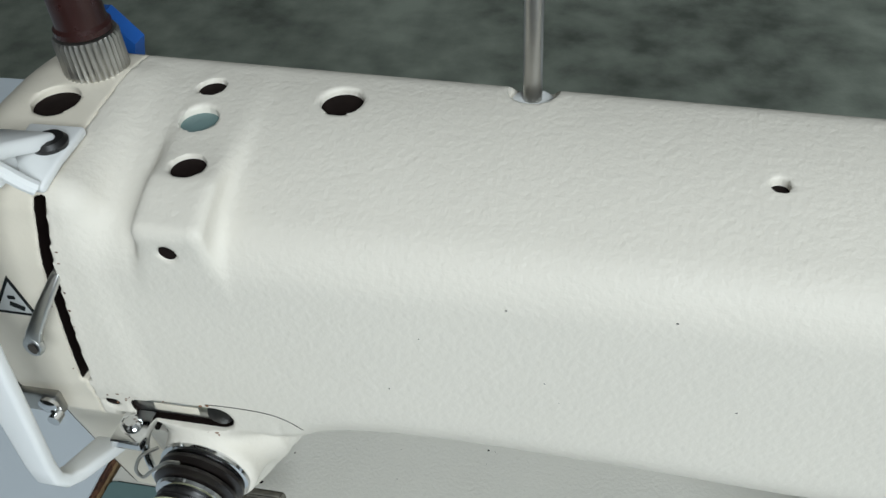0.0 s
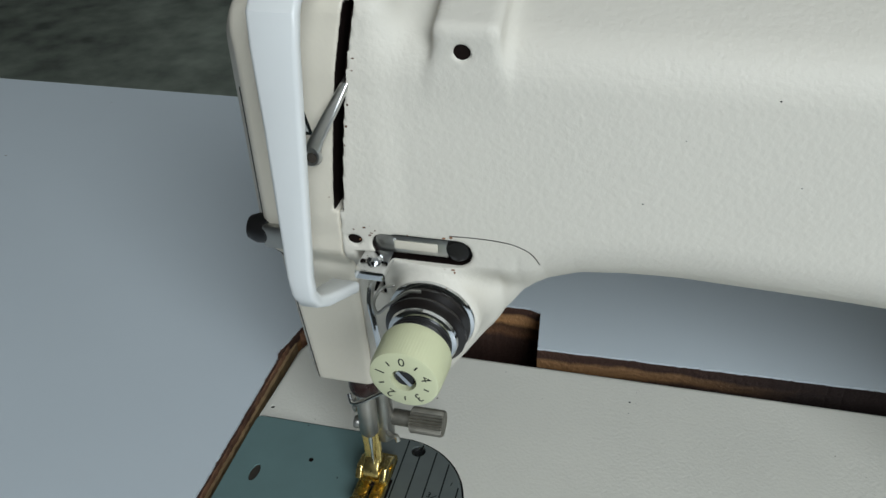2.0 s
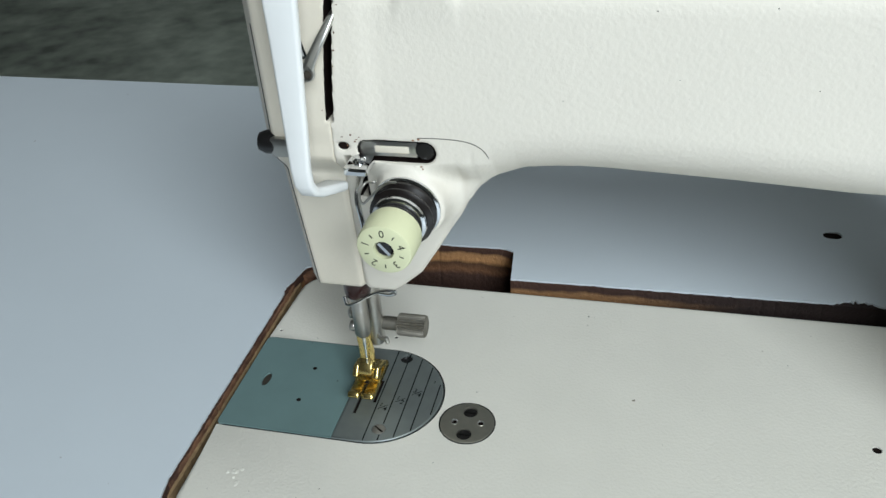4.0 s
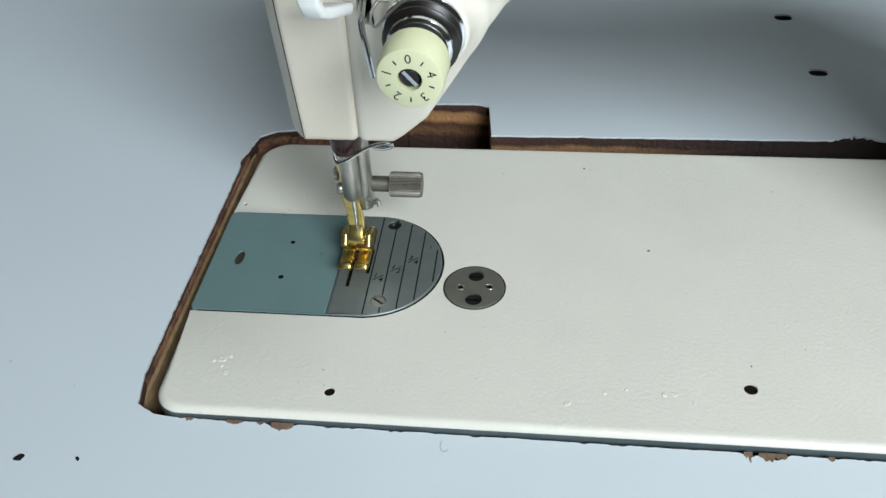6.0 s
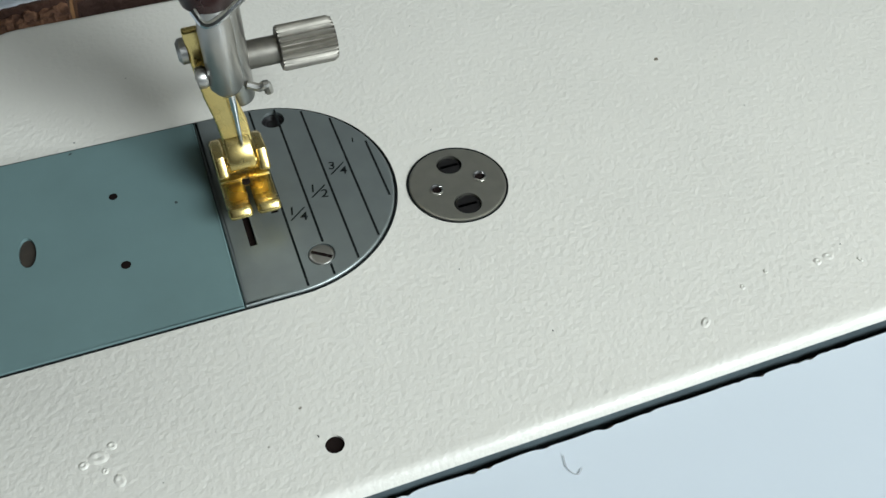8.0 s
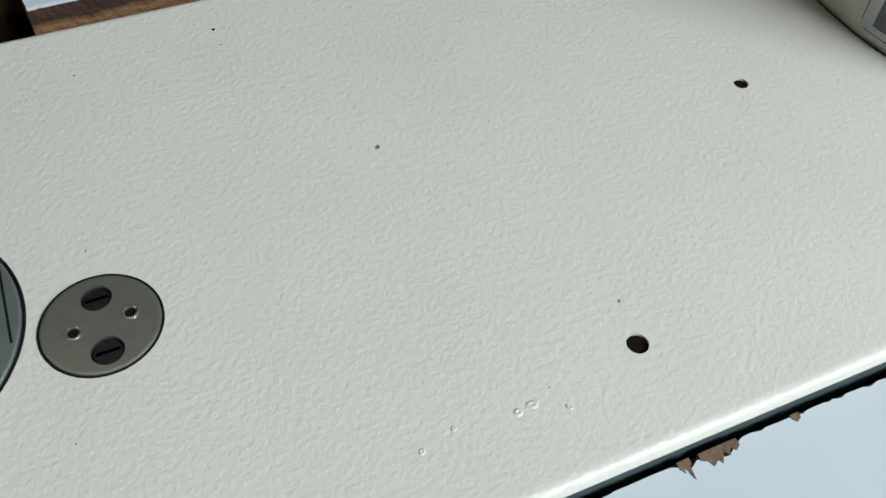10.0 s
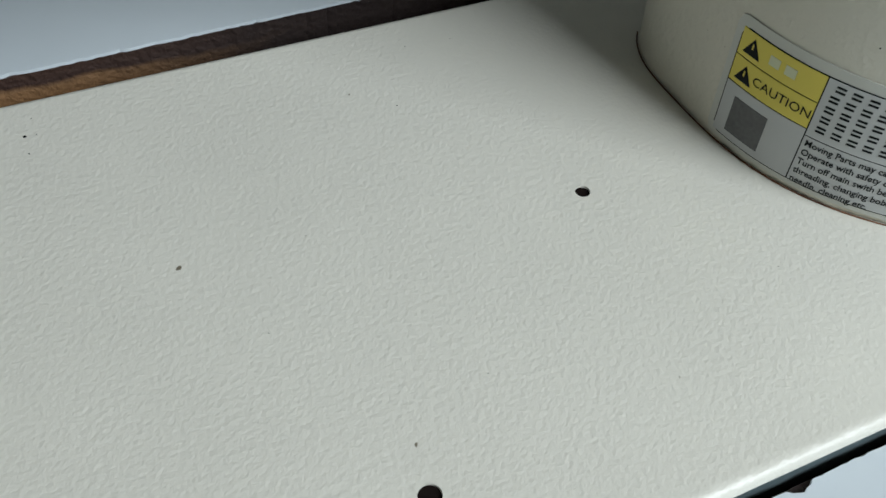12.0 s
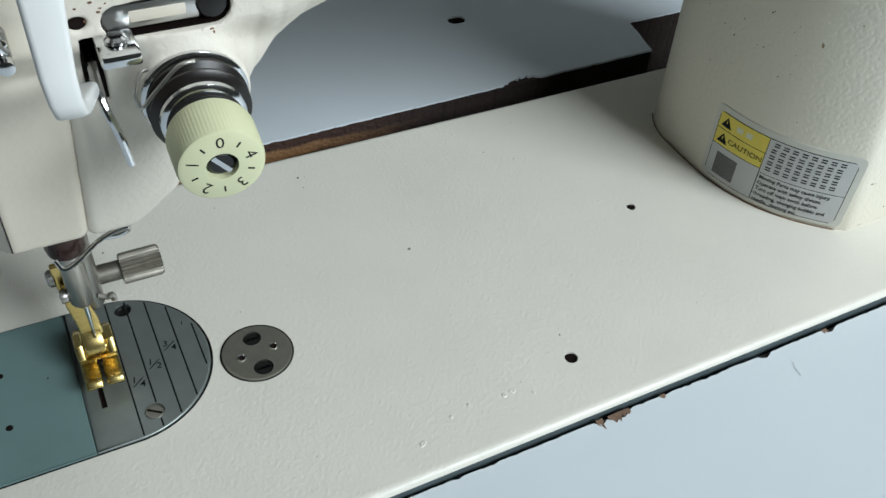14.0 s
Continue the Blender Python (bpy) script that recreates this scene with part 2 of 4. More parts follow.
def wire(points, r, seg=10, n=6, r_end=None):
    pts = smooth_line(points, n)
    bm = bmesh.new()
    rings = []
    up = Vector((0.13, 0.31, 0.94))
    for i, q in enumerate(pts):
        d = (pts[min(i + 1, len(pts) - 1)] - pts[max(i - 1, 0)]).normalized()
        u = d.cross(up).normalized()
        up = u.cross(d).normalized()
        rr = r if r_end is None else r + (r_end - r) * i / (len(pts) - 1)
        rings.append([bm.verts.new(q + rr * (math.cos(2 * math.pi * k / seg) * u + math.sin(2 * math.pi * k / seg) * up)) for k in range(seg)])
    for a, b in zip(rings, rings[1:]):
        for k in range(seg):
            bm.faces.new((a[k], a[(k + 1) % seg], b[(k + 1) % seg], b[k]))
    bm.faces.new(rings[0])
    bm.faces.new(rings[-1])
    return bm


def ring_of(x, y, rx, ry=None, n=28, a0=0.0):
    ry = ry or rx
    return [(x + rx * math.cos(a0 + 2 * math.pi * i / n), y + ry * math.sin(a0 + 2 * math.pi * i / n)) for i in range(n)]


def round_rect(x0, x1, y0, y1, r, n=8):
    """r: one radius or four (x0y0, x1y0, x1y1, x0y1)."""
    rs = r if isinstance(r, tuple) else (r,) * 4
    out = []
    for (cx, cy, sx, sy, a), q in zip(((x0, y0, 1, 1, 180), (x1, y0, -1, 1, 270), (x1, y1, -1, -1, 0), (x0, y1, 1, -1, 90)), rs):
        for i in range(n + 1):
            t = radians(a + 90 * i / n)
            out.append((cx + sx * q + q * math.cos(t), cy + sy * q + q * math.sin(t)))
    return out


def inset(loop, d):
    """The loop moved inwards by d (loops run counter-clockwise)."""
    n, out = len(loop), []
    for i in range(n):
        a, b, c = Vector(loop[i - 1]), Vector(loop[i]), Vector(loop[(i + 1) % n])
        e1, e2 = (b - a), (c - b)
        e1 = e1.normalized() if e1.length > 1e-9 else e2.normalized()
        e2 = e2.normalized() if e2.length > 1e-9 else e1
        nrm = Vector((-(e1.y + e2.y), e1.x + e2.x))
        nrm = nrm.normalized() if nrm.length > 1e-9 else Vector((-e1.y, e1.x))
        k = max(0.5, nrm.dot(Vector((-e1.y, e1.x))))
        out.append(tuple(b + nrm * d / k))
    return out


def sheet(outer, holes, z_top, z_bot, edge=0.0, steps=3, hole_depth=None, hole_edge=0.0, floor=True):
    """A plate with a rounded upper edge and with holes in it; holes: loops, or (loop, depth)."""
    bm = bmesh.new()

    def loop_at(loop, z):
        return [bm.verts.new((x, y, z)) for x, y in loop]

    def bridge(a, b):
        n = len(a)
        for i in range(n):
            bm.faces.new((a[i], a[(i + 1) % n], b[(i + 1) % n], b[i]))

    rows = [loop_at(outer, z_bot)]
    if edge:
        for k in range(steps + 1):
            t = math.pi / 2 * k / steps
            rows.append(loop_at(inset(outer, edge * (1 - math.cos(t))), z_top - edge + edge * math.sin(t)))
    else:
        rows.append(loop_at(outer, z_top))
    for a, b in zip(rows, rows[1:]):
        bridge(a, b)
    if edge:
        rim = loop_at(inset(outer, edge + 0.0004), z_top)
        bridge(rows[-1], rim)
        rows.append(rim)
    tops = [rows[-1]]
    for h in holes:
        loop, depth = h if isinstance(h, tuple) and isinstance(h[1], float) else (h, hole_depth or (z_top - z_bot))
        top = loop_at(inset(loop, -hole_edge) if hole_edge else loop, z_top)
        tops.append(top)
        mid = top
        if hole_edge:
            mid = loop_at(loop, z_top - hole_edge)
            bridge(mid, top)
        low = loop_at(loop, z_top - depth)
        bridge(low, mid)
        if depth < (z_top - z_bot) - 1e-6 or floor:
            bm.faces.new(low)
    edges = []
    for loop in tops:
        for i in range(len(loop)):
            edges.append(bm.edges.get((loop[i], loop[(i + 1) % len(loop)])))
    bmesh.ops.triangle_fill(bm, edges=edges, use_beauty=True)
    return bm


def strip(path, x_lo, x_hi, thick, bevel):
    """A bent flat strip: path of (y, z), with its left and right side given point by point."""
    bm = bmesh.new()
    n, secs = len(path), []
    for i in range(n):
        a, b = Vector(path[max(i - 1, 0)]), Vector(path[min(i + 1, n - 1)])
        d = (b - a).normalized()
        nr = Vector((-d.y, d.x)) * thick / 2
        c = Vector(path[i])
        secs.append([bm.verts.new(p) for p in ((x_lo[i], *(c + nr)), (x_hi[i], *(c + nr)), (x_hi[i], *(c - nr)), (x_lo[i], *(c - nr)))])
    for a, b in zip(secs, secs[1:]):
        for k in range(4):
            bm.faces.new((a[k], a[(k + 1) % 4], b[(k + 1) % 4], b[k]))
    bm.faces.new(secs[0])
    bm.faces.new(secs[-1])
    bmesh.ops.recalc_face_normals(bm, faces=bm.faces)
    long = [e for e in bm.edges if len(e.link_faces) == 2 and e.calc_face_angle(0) > radians(60)]
    bmesh.ops.bevel(bm, geom=long, offset=bevel, segments=3, affect="EDGES", profile=0.5)
    return bm


def smax(a, b, k):
    h = np.maximum(k - np.abs(a - b), 0) / k
    return np.maximum(a, b) + h * h * k * 0.25


def smin(a, b, k):
    return -smax(-a, -b, k)


def rbox(x, y, z, c, half, r):
    q = [np.abs(p - o) - (s - r) for p, o, s in zip((x, y, z), c, half)]
    out = np.sqrt(sum(np.maximum(v, 0) ** 2 for v in q))
    return out + np.minimum(np.maximum(np.maximum(q[0], q[1]), q[2]), 0) - r


def cast(name, f, lo, hi, h):
    """A cast body: the surface of a solid given by its distance function, netted at step h."""
    ax = [np.arange(a, b + h, h, dtype=np.float32) for a, b in zip(lo, hi)]
    v = f(ax[0][:, None, None], ax[1][None, :, None], ax[2][None, None, :]).astype(np.float32)
    ins = v < 0
    nx, ny, nz = v.shape
    cnt = np.zeros((nx - 1, ny - 1, nz - 1), dtype=np.int8)
    corners = [(i, j, k) for i in (0, 1) for j in (0, 1) for k in (0, 1)]
    for i, j, k in corners:
        cnt += ins[i:nx - 1 + i, j:ny - 1 + j, k:nz - 1 + k]
    cells = np.argwhere((cnt > 0) & (cnt < 8))
    ids = np.full(cnt.shape, -1, dtype=np.int64)
    ids[tuple(cells.T)] = np.arange(len(cells))
    acc, num = np.zeros((len(cells), 3)), np.zeros(len(cells))
    for a in corners:
        for d in range(3):
            if a[d]:
                continue
            b = list(a)
            b[d] = 1
            va, vb = v[tuple((cells + a).T)], v[tuple((cells + b).T)]
            cross = (va < 0) != (vb < 0)
            t = np.where(cross, va / np.where(cross, va - vb, 1), 0)
            p = np.tile(np.array(a, dtype=float), (len(cells), 1))
            p[:, d] += t
            acc += p * cross[:, None]
            num += cross
    verts = (cells + acc / num[:, None]) * h + np.array(lo)
    faces = []
    for d in range(3):
        sl0, sl1 = [slice(None)] * 3, [slice(None)] * 3
        sl0[d], sl1[d] = slice(0, -1), slice(1, None)
        diff = ins[tuple(sl0)] != ins[tuple(sl1)]
        e = np.argwhere(diff)
        u, w = (d + 1) % 3, (d + 2) % 3
        ok = (e[:, u] > 0) & (e[:, w] > 0) & (e[:, u] < v.shape[u] - 1) & (e[:, w] < v.shape[w] - 1)
        e = e[ok]
        quad = []
        for du, dw in ((-1, -1), (0, -1), (0, 0), (-1, 0)):
            c = e.copy()
            c[:, u] += du
            c[:, w] += dw
            quad.append(ids[tuple(c.T)])
        q = np.stack(quad, 1)
        flip = ~ins[tuple(e.T)]
        q[flip] = q[flip][:, ::-1]
        faces.append(q)
    faces = np.concatenate(faces)
    me = bpy.data.meshes.new(name)
    me.from_pydata(verts.tolist(), [], faces.tolist())
    me.update()
    me.shade_smooth()
    me.set_sharp_from_angle(angle=radians(50))
    return me


def glyphs(body, size, place, name="lettering", align="CENTER", bold=0.0):
    """Lettering as a flat mesh; place maps (u, v) in metres to the world."""
    cu = bpy.data.curves.new(name, "FONT")
    cu.body, cu.size, cu.align_x, cu.align_y, cu.resolution_u = body, size, align, "CENTER", 3
    cu.offset = bold
    tmp = bpy.data.objects.new(name, cu)
    scene.collection.objects.link(tmp)
    dg = bpy.context.evaluated_depsgraph_get()
    src = bpy.data.meshes.new_from_object(tmp.evaluated_get(dg))
    bpy.data.objects.remove(tmp)
    bm = bmesh.new()
    bm.from_mesh(src)
    bpy.data.meshes.remove(src)
    for v in bm.verts:
        v.co = Vector(place(v.co.x, v.co.y))
    return bm


def lettering(name, bm, material, parent, label=""):
    me = bpy.data.meshes.new(name)
    bm.to_mesh(me)
    bm.free()
    return link_mesh(name, me, material, parent, label)

# ---- room ----
FZ, CZ = -0.76, 2.6
part("floor", block(-2.7, 2.4, WIN_Y - 0.2, 3.3, FZ - 0.1, FZ), FLOORM)
tagged(bpy.data.objects["floor"], "mottled grey-green cement floor, worn and stained", "floor", kind="structure")
part("ceiling", block(-2.7, 2.4, WIN_Y - 0.2, 3.3, CZ, CZ + 0.1), WALLM)
tagged(bpy.data.objects["ceiling"], "plain grey painted ceiling", "ceiling", kind="structure")
for nm, dims in (("wall_north", (-2.7, 2.4, 3.2, 3.3)), ("wall_east", (2.3, 2.4, WIN_Y, 3.2)), ("wall_west", (-2.7, -2.6, WIN_Y, 3.2))):
    tagged(part(nm, block(*dims, FZ, CZ), WALLM), "plain grey painted wall", "wall", kind="structure")


def wall_with_window():
    bm = bmesh.new()
    for a, b, c, d in ((-2.7, WIN_X0, FZ, CZ), (WIN_X1, 2.4, FZ, CZ), (WIN_X0, WIN_X1, FZ, WIN_Z0), (WIN_X0, WIN_X1, WIN_Z1, CZ)):
        tmp = block(a, b, WIN_Y - 0.2, WIN_Y, c, d)
        me = bpy.data.meshes.new("tmp")
        tmp.to_mesh(me)
        tmp.free()
        bm.from_mesh(me)
        bpy.data.meshes.remove(me)
    return bm


tagged(part("wall_south", wall_with_window(), WALLM), "plain grey painted wall with a window opening", "wall", kind="structure")
win = base("window_1", ((WIN_X0 + WIN_X1) / 2, WIN_Y - 0.1, WIN_Z0), "painted window frame with clear panes in the wall", "window", kind="structure")
FY0, FY1 = WIN_Y - 0.16, WIN_Y - 0.12
for nm, d in (("window_sill", (WIN_X0, WIN_X1, WIN_Y - 0.2, WIN_Y, WIN_Z0, WIN_Z0 + 0.03)),
              ("window_frame", (WIN_X0, WIN_X0 + 0.05, FY0, FY1, WIN_Z0 + 0.03, WIN_Z1)),
              ("window_frame", (WIN_X1 - 0.05, WIN_X1, FY0, FY1, WIN_Z0 + 0.03, WIN_Z1)),
              ("window_frame", (WIN_X0 + 0.05, WIN_X1 - 0.05, FY0, FY1, WIN_Z1 - 0.05, WIN_Z1))):
    part(nm, block(*d, 0.004), GUARD, win)
pane = part("pane", block(WIN_X0 + 0.05, WIN_X1 - 0.05, FY0 + 0.015, FY0 + 0.02, WIN_Z0 + 0.03, WIN_Z1 - 0.05), GLASSM, win)
pane.visible_shadow = False

# ---- work table ----
TZ = -0.003
CUT = [(0.012, -0.0005), (0.486, -0.0026), (0.486, 0.197), (0.470, 0.197), (0.466, 0.231), (0.400, 0.231), (0.394, 0.200), (0.119, 0.1955), (0.116, 0.224),
       (0.110, 0.2265), (0.036, 0.2245), (0.031, 0.221), (0.030, 0.1965), (0.002, 0.1945), (-0.006, 0.189), (-0.0092, 0.17), (-0.0088, 0.02), (-0.006, 0.005), (0.002, 0.0005)]


def dense(loop, step):
    out = []
    for a, b in zip(loop, loop[1:] + loop[:1]):
        a, b = Vector(a), Vector(b)
        n = max(1, round((b - a).length / step))
        out += [tuple(a + (b - a) * i / n) for i in range(n)]
    return out


def ragged(loop, seed, fine, chips=()):
    """A cut line with a torn edge: fine teeth, and chips (x, y, radius, depth) broken out of it."""
    out = []
    pts = [Vector(p) for p in loop]
    for i, p in enumerate(pts):
        d = (pts[(i + 1) % len(pts)] - pts[i - 1]).normalized()
        away = Vector((d.y, -d.x))
        push = 1.6 * fine * max(0.0, noise.noise((p.x * 420, p.y * 420, seed)) - 0.12) + 0.5 * fine * noise.noise((p.x * 90, p.y * 90, seed + 5))
        for cx, cy, r, depth in chips:
            q = (p - Vector((cx, cy))).length / r
            if q < 1:
                push += depth * (1 - q * q) * (0.7 + 0.6 * noise.noise((p.x * 700, p.y * 700, seed + 9)))
        out.append(tuple(p + away * push))
    return out


CHIPS = [(0.034, -0.0005, 0.004, 0.0015), (0.052, -0.0005, 0.006, 0.0032), (0.222, -0.0010, 0.003, 0.0022), (0.230, -0.0010, 0.006, 0.0030), (0.309, 0.1985, 0.009, 0.0055),
         (0.300, 0.1985, 0.005, 0.003), (0.30, -0.0015, 0.003, 0.0025), (-0.0075, 0.168, 0.006, 0.002), (0.02, 0.1955, 0.012, 0.002), (0.335, -0.0015, 0.004, 0.002)]
table = base("work_table", (0.2, 0.0, FZ), "white laminate sewing work table with a rough machine cutout", "table")
cut_line = dense(CUT, 0.0012)
TABLE = (-0.62, 0.74, -0.30, 0.447)
slots = [round_rect(0.2895, 0.3005, 0.332, 0.3405, 0.0038, 4), round_rect(0.2965, 0.3075, 0.2635, 0.2715, 0.0038, 4)]
core_cut = ragged(inset(cut_line, 0.0003), 3.0, 0.0006)
part("core", sheet(round_rect(*TABLE, 0.01, 5), [(core_cut[::-1], 0.0408)] + [(s[::-1], 0.0408) for s in slots], TZ - 0.0012, -0.045, floor=False), PLY, table, "brown plywood core with rough cut sides")
lam_cut = ragged(cut_line, 1.0, 0.0007, CHIPS)
part("laminate", sheet(round_rect(*TABLE, 0.01, 5), [(lam_cut[::-1], 0.0012)] + [(s[::-1], 0.0012) for s in slots], TZ, TZ - 0.0012, floor=False), LAM, table, "white laminate sheet chipped along the cutout")
for x in (-0.5, 0.62):
    for y in (-0.22, 0.37):
        part("leg", block(x - 0.02, x + 0.02, y - 0.02, y + 0.02, FZ, -0.045, 0.003), LEGM, table)
pan = base("oil_pan", (0.24, 0.1, -0.085), "dark oily drip pan hung below the table cutout", "oil pan")
part("pan_floor", block(-0.03, 0.51, -0.03, 0.25, -0.085, -0.082), OILY, pan)
for d in ((-0.03, -0.027, -0.03, 0.25), (0.507, 0.51, -0.03, 0.25), (-0.027, 0.507, -0.03, -0.027), (-0.027, 0.507, 0.247, 0.25)):
    part("pan_side", block(*d, -0.082, -0.045), OILY, pan)

# ---- sewing machine ----
sm = base("sewing_machine", (0.24, 0.09, -0.082), "cream enamel industrial lockstitch sewing machine set in the table", "sewing machine")

# bed
SCREWS = [(0.068, 0.0135, 0.0021), (0.2262, 0.0255, 0.0026), (0.2992, 0.0888, 0.0021), (0.0685, 0.130, 0.0010), (0.004, 0.126, 0.0010)]
BY0, BY1 = 0.0008, 0.1800


def bed_outline():
    """The bed from above, with the bay for the plates open at its end."""
    r = round_rect(0.0, 0.476, BY0, BY1, (0.012, 0.012, 0.012, 0.016), 10)
    bay = [(0.0, 0.1194), (0.0715, 0.1194)]
    bay += [(0.0715 + 0.0331 * math.cos(radians(a)), 0.0863 + 0.0331 * math.sin(radians(a))) for a in range(84, -85, -6)]
    bay += [(0.0715, 0.0532), (0.0, 0.0532)]
    return r + bay


holes = [(ring_of(x, y, r, n=18)[::-1], 0.012) for x, y, r in SCREWS]
holes.append((ring_of(0.119, 0.0742, 0.01325, n=48)[::-1], 0.004))


def bed_sheet():
    """Rounded along the outside only: the bay keeps a crisp edge."""
    bm = bmesh.new()
    line = bed_outline()
    outer = [0 if (p[0] < 0.106 and 0.053 < p[1] < 0.1195) else 1 for p in line]
    soft = inset(line, 0.0032)
    rows = []
    for z, k in ((-0.0024, 0.11), (-0.0018, 0.19), (-0.0008, 0.42), (-0.0002, 0.72), (0.0, 1.0)):
        rows.append([bm.verts.new((p[0] + (q[0] - p[0]) * k * o, p[1] + (q[1] - p[1]) * k * o, z if o else 1.25 * z)) for p, q, o in zip(line, soft, outer)])
    n = len(line)
    for a, b in zip(rows, rows[1:]):
        for i in range(n):
            bm.faces.new((a[i], a[(i + 1) % n], b[(i + 1) % n], b[i]))
    flat = inset(line, 0.0040)
    rows.append([bm.verts.new((p[0] + (q[0] - p[0]) * o, p[1] + (q[1] - p[1]) * o, 0.0)) if o else v for p, q, o, v in zip(line, flat, outer, rows[-1])])
    for i in range(n):
        quad = [rows[-2][i], rows[-2][(i + 1) % n], rows[-1][(i + 1) % n], rows[-1][i]]
        quad = list(dict.fromkeys(quad))
        if len(quad) > 2:
            bm.faces.new(quad)
    tops = [rows[-1]]
    for loop, depth in holes:
        top = [bm.verts.new((x, y, 0.0)) for x, y in loop]
        low = [bm.verts.new((x, y, -depth)) for x, y in loop]
        for i in range(len(top)):
            bm.faces.new((low[i], low[(i + 1) % len(top)], top[(i + 1) % len(top)], top[i]))
        bm.faces.new(low)
        tops.append(top)
    edges = [bm.edges.get((l[i], l[(i + 1) % len(l)])) for l in tops for i in range(len(l))]
    bmesh.ops.triangle_fill(bm, edges=edges, use_beauty=True)
    return bm


part("bed", bed_sheet(), BED, sm, "flat cream bed plate with orange-peel enamel")
# Lower part of the round-over, coloured for the dark it reflects.
rim_bm = bmesh.new()
rim_line = round_rect(0.0001, 0.4759, BY0 + 0.0001, BY1 - 0.0001, (0.012, 0.012, 0.012, 0.016), 10)
rim_rows = [[rim_bm.verts.new((x, y, z)) for x, y in loop] for loop, z in ((inset(rim_line, 0.003), -0.0024), (inset(rim_line, 0.00028), -0.0023), (inset(rim_line, 0.0001), -0.0030), (rim_line, -0.0040), (rim_line, -0.0150), (inset(rim_line, 0.003), -0.0150))]
for ra, rb in zip(rim_rows, rim_rows[1:]):
    for i in range(len(rim_line)):
        rim_bm.faces.new((ra[i], ra[(i + 1) % len(rim_line)], rb[(i + 1) % len(rim_line)], rb[i]))
part("bed_edge", rim_bm, EDGE, sm, "blue-grey edge of the bed plate, dark reflection painted in")
part("bed_rim", sheet(round_rect(0.0012, 0.4748, BY0 + 0.0008, BY1 - 0.0012, (0.011, 0.011, 0.011, 0.015), 10), [], -0.0135, -0.030), OILY, sm, "dark oily underside of the bed edge")
# Near-black cups paint the shade down the bed's threaded holes.
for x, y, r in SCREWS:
    part("screw_hole", lathe([(r * 0.99, -0.0007), (r * 0.8, -0.0010), (r * 0.8, -0.009), (0.0, -0.009)], (x, y, 0.0), seg=18), HOLE, sm, "small threaded hole with its shade painted in")
part("bed_casting", block(0.02, 0.456, 0.015, 0.163, -0.082, -0.03), OILY, sm)

# slide plate and needle plate
slide = part("slide_plate", sheet(round_rect(-0.0002, 0.0580, 0.0536, 0.1190, (0.0025, 0.0003, 0.0003, 0.0025), 5),
                                  [(ring_of(0.034, 0.0985, 0.0009, n=12)[::-1], 0.0025), (ring_of(0.034, 0.0752, 0.0011, n=12)[::-1], 0.0025),
                                   (ring_of(0.0122, 0.0868, 0.0021, 0.0048, 28)[::-1], 0.0016)],
                                  0.0006, -0.0028, edge=0.0002, steps=2), SLIDE, sm, "grey-blue painted slide plate")
part("finger_recess", turn(lathe([(0.0020, 0.0004), (0.0019, 0.0), (0.0, 0.0)], (0, 0, 0), seg=28), pose(0.0122, 0.0868, -0.0006) @ Matrix.Diagonal((1.02, 2.32, 1, 1))), RECESS, slide, "dark brown finger recess")
NP = round_rect(0.0582, 0.1038, 0.0536, 0.1190, (0.0003, 0.0326, 0.0326, 0.0003), 22)
plate = part("needle_plate", sheet(NP, [([(0.0632, 0.0708), (0.0650, 0.0708), (0.0650, 0.0900), (0.0632, 0.0900)][::-1], 0.0025),
                                        ([(0.0706, 0.0795), (0.0725, 0.0795), (0.0725, 0.0960), (0.0706, 0.0960)][::-1], 0.0025),
                                        (ring_of(0.0790, 0.1130, 0.0032, n=24)[::-1], 0.0022), (ring_of(0.0790, 0.0628, 0.0034, n=24)[::-1], 0.0016)],
                                   0.0008, -0.0025, edge=0.0005, steps=3), PLATE, sm, "satin steel needle plate with engraved seam guide lines")
# Dark blocks paint the shade down in the feed slots.
for d in ((0.0633, 0.0649, 0.0709, 0.0899), (0.0707, 0.0724, 0.0796, 0.0959)):
    part("feed_slot", block(*d, -0.0022, -0.0002), HOLE, plate, "block that paints the feed slot's shade")
for x in (0.0735, 0.0803, 0.0872, 0.0940, 0.1008):
    half = math.sqrt(max(0, 0.0323 ** 2 - max(0, x - 0.0711) ** 2)) - 0.0004
    if x < 0.08:
        segs = [(0.0863 - half, 0.0594), (0.0663, 0.1096), (0.1164, 0.0863 + half)] if 0.0755 < x else [(0.0863 - half, 0.0863 + half)]
    elif x < 0.082:
        segs = [(0.0863 - half, 0.0592), (0.0664, 0.0863 + half)]
    elif x > 0.1:
        segs = [(0.0863 - 0.0105, 0.0863 + 0.0105)]
    else:
        segs = [(0.0863 - half, 0.0863 + half)]
    for a, b in segs:
        part("guide_line", block(x - 0.0003, x + 0.0003, a, b, 0.0006, 0.00083), GROOVE, plate, "dark engraved line")
fs = part("plate_screw", sheet(ring_of(0.0790, 0.0628, 0.0032, n=24), [], 0.0007, -0.0008, edge=0.0004), STEEL, plate, "slotted steel screw")
# A dark bar paints the shade in the screw's slot.
part("screw_slot", turn(block(-0.0027, 0.0027, -0.00045, 0.00045, 0.0004, 0.00072), pose(0.0790, 0.0628, 0, 0, 0, -35)), HOLE, plate)
part("screw_socket", lathe([(0.0031, -0.002), (0.0031, -0.0011), (0.0022, -0.0011), (0.0018, -0.0019), (0.0, -0.0019)], (0.0790, 0.1130, 0.001), seg=24), BLACK, plate)


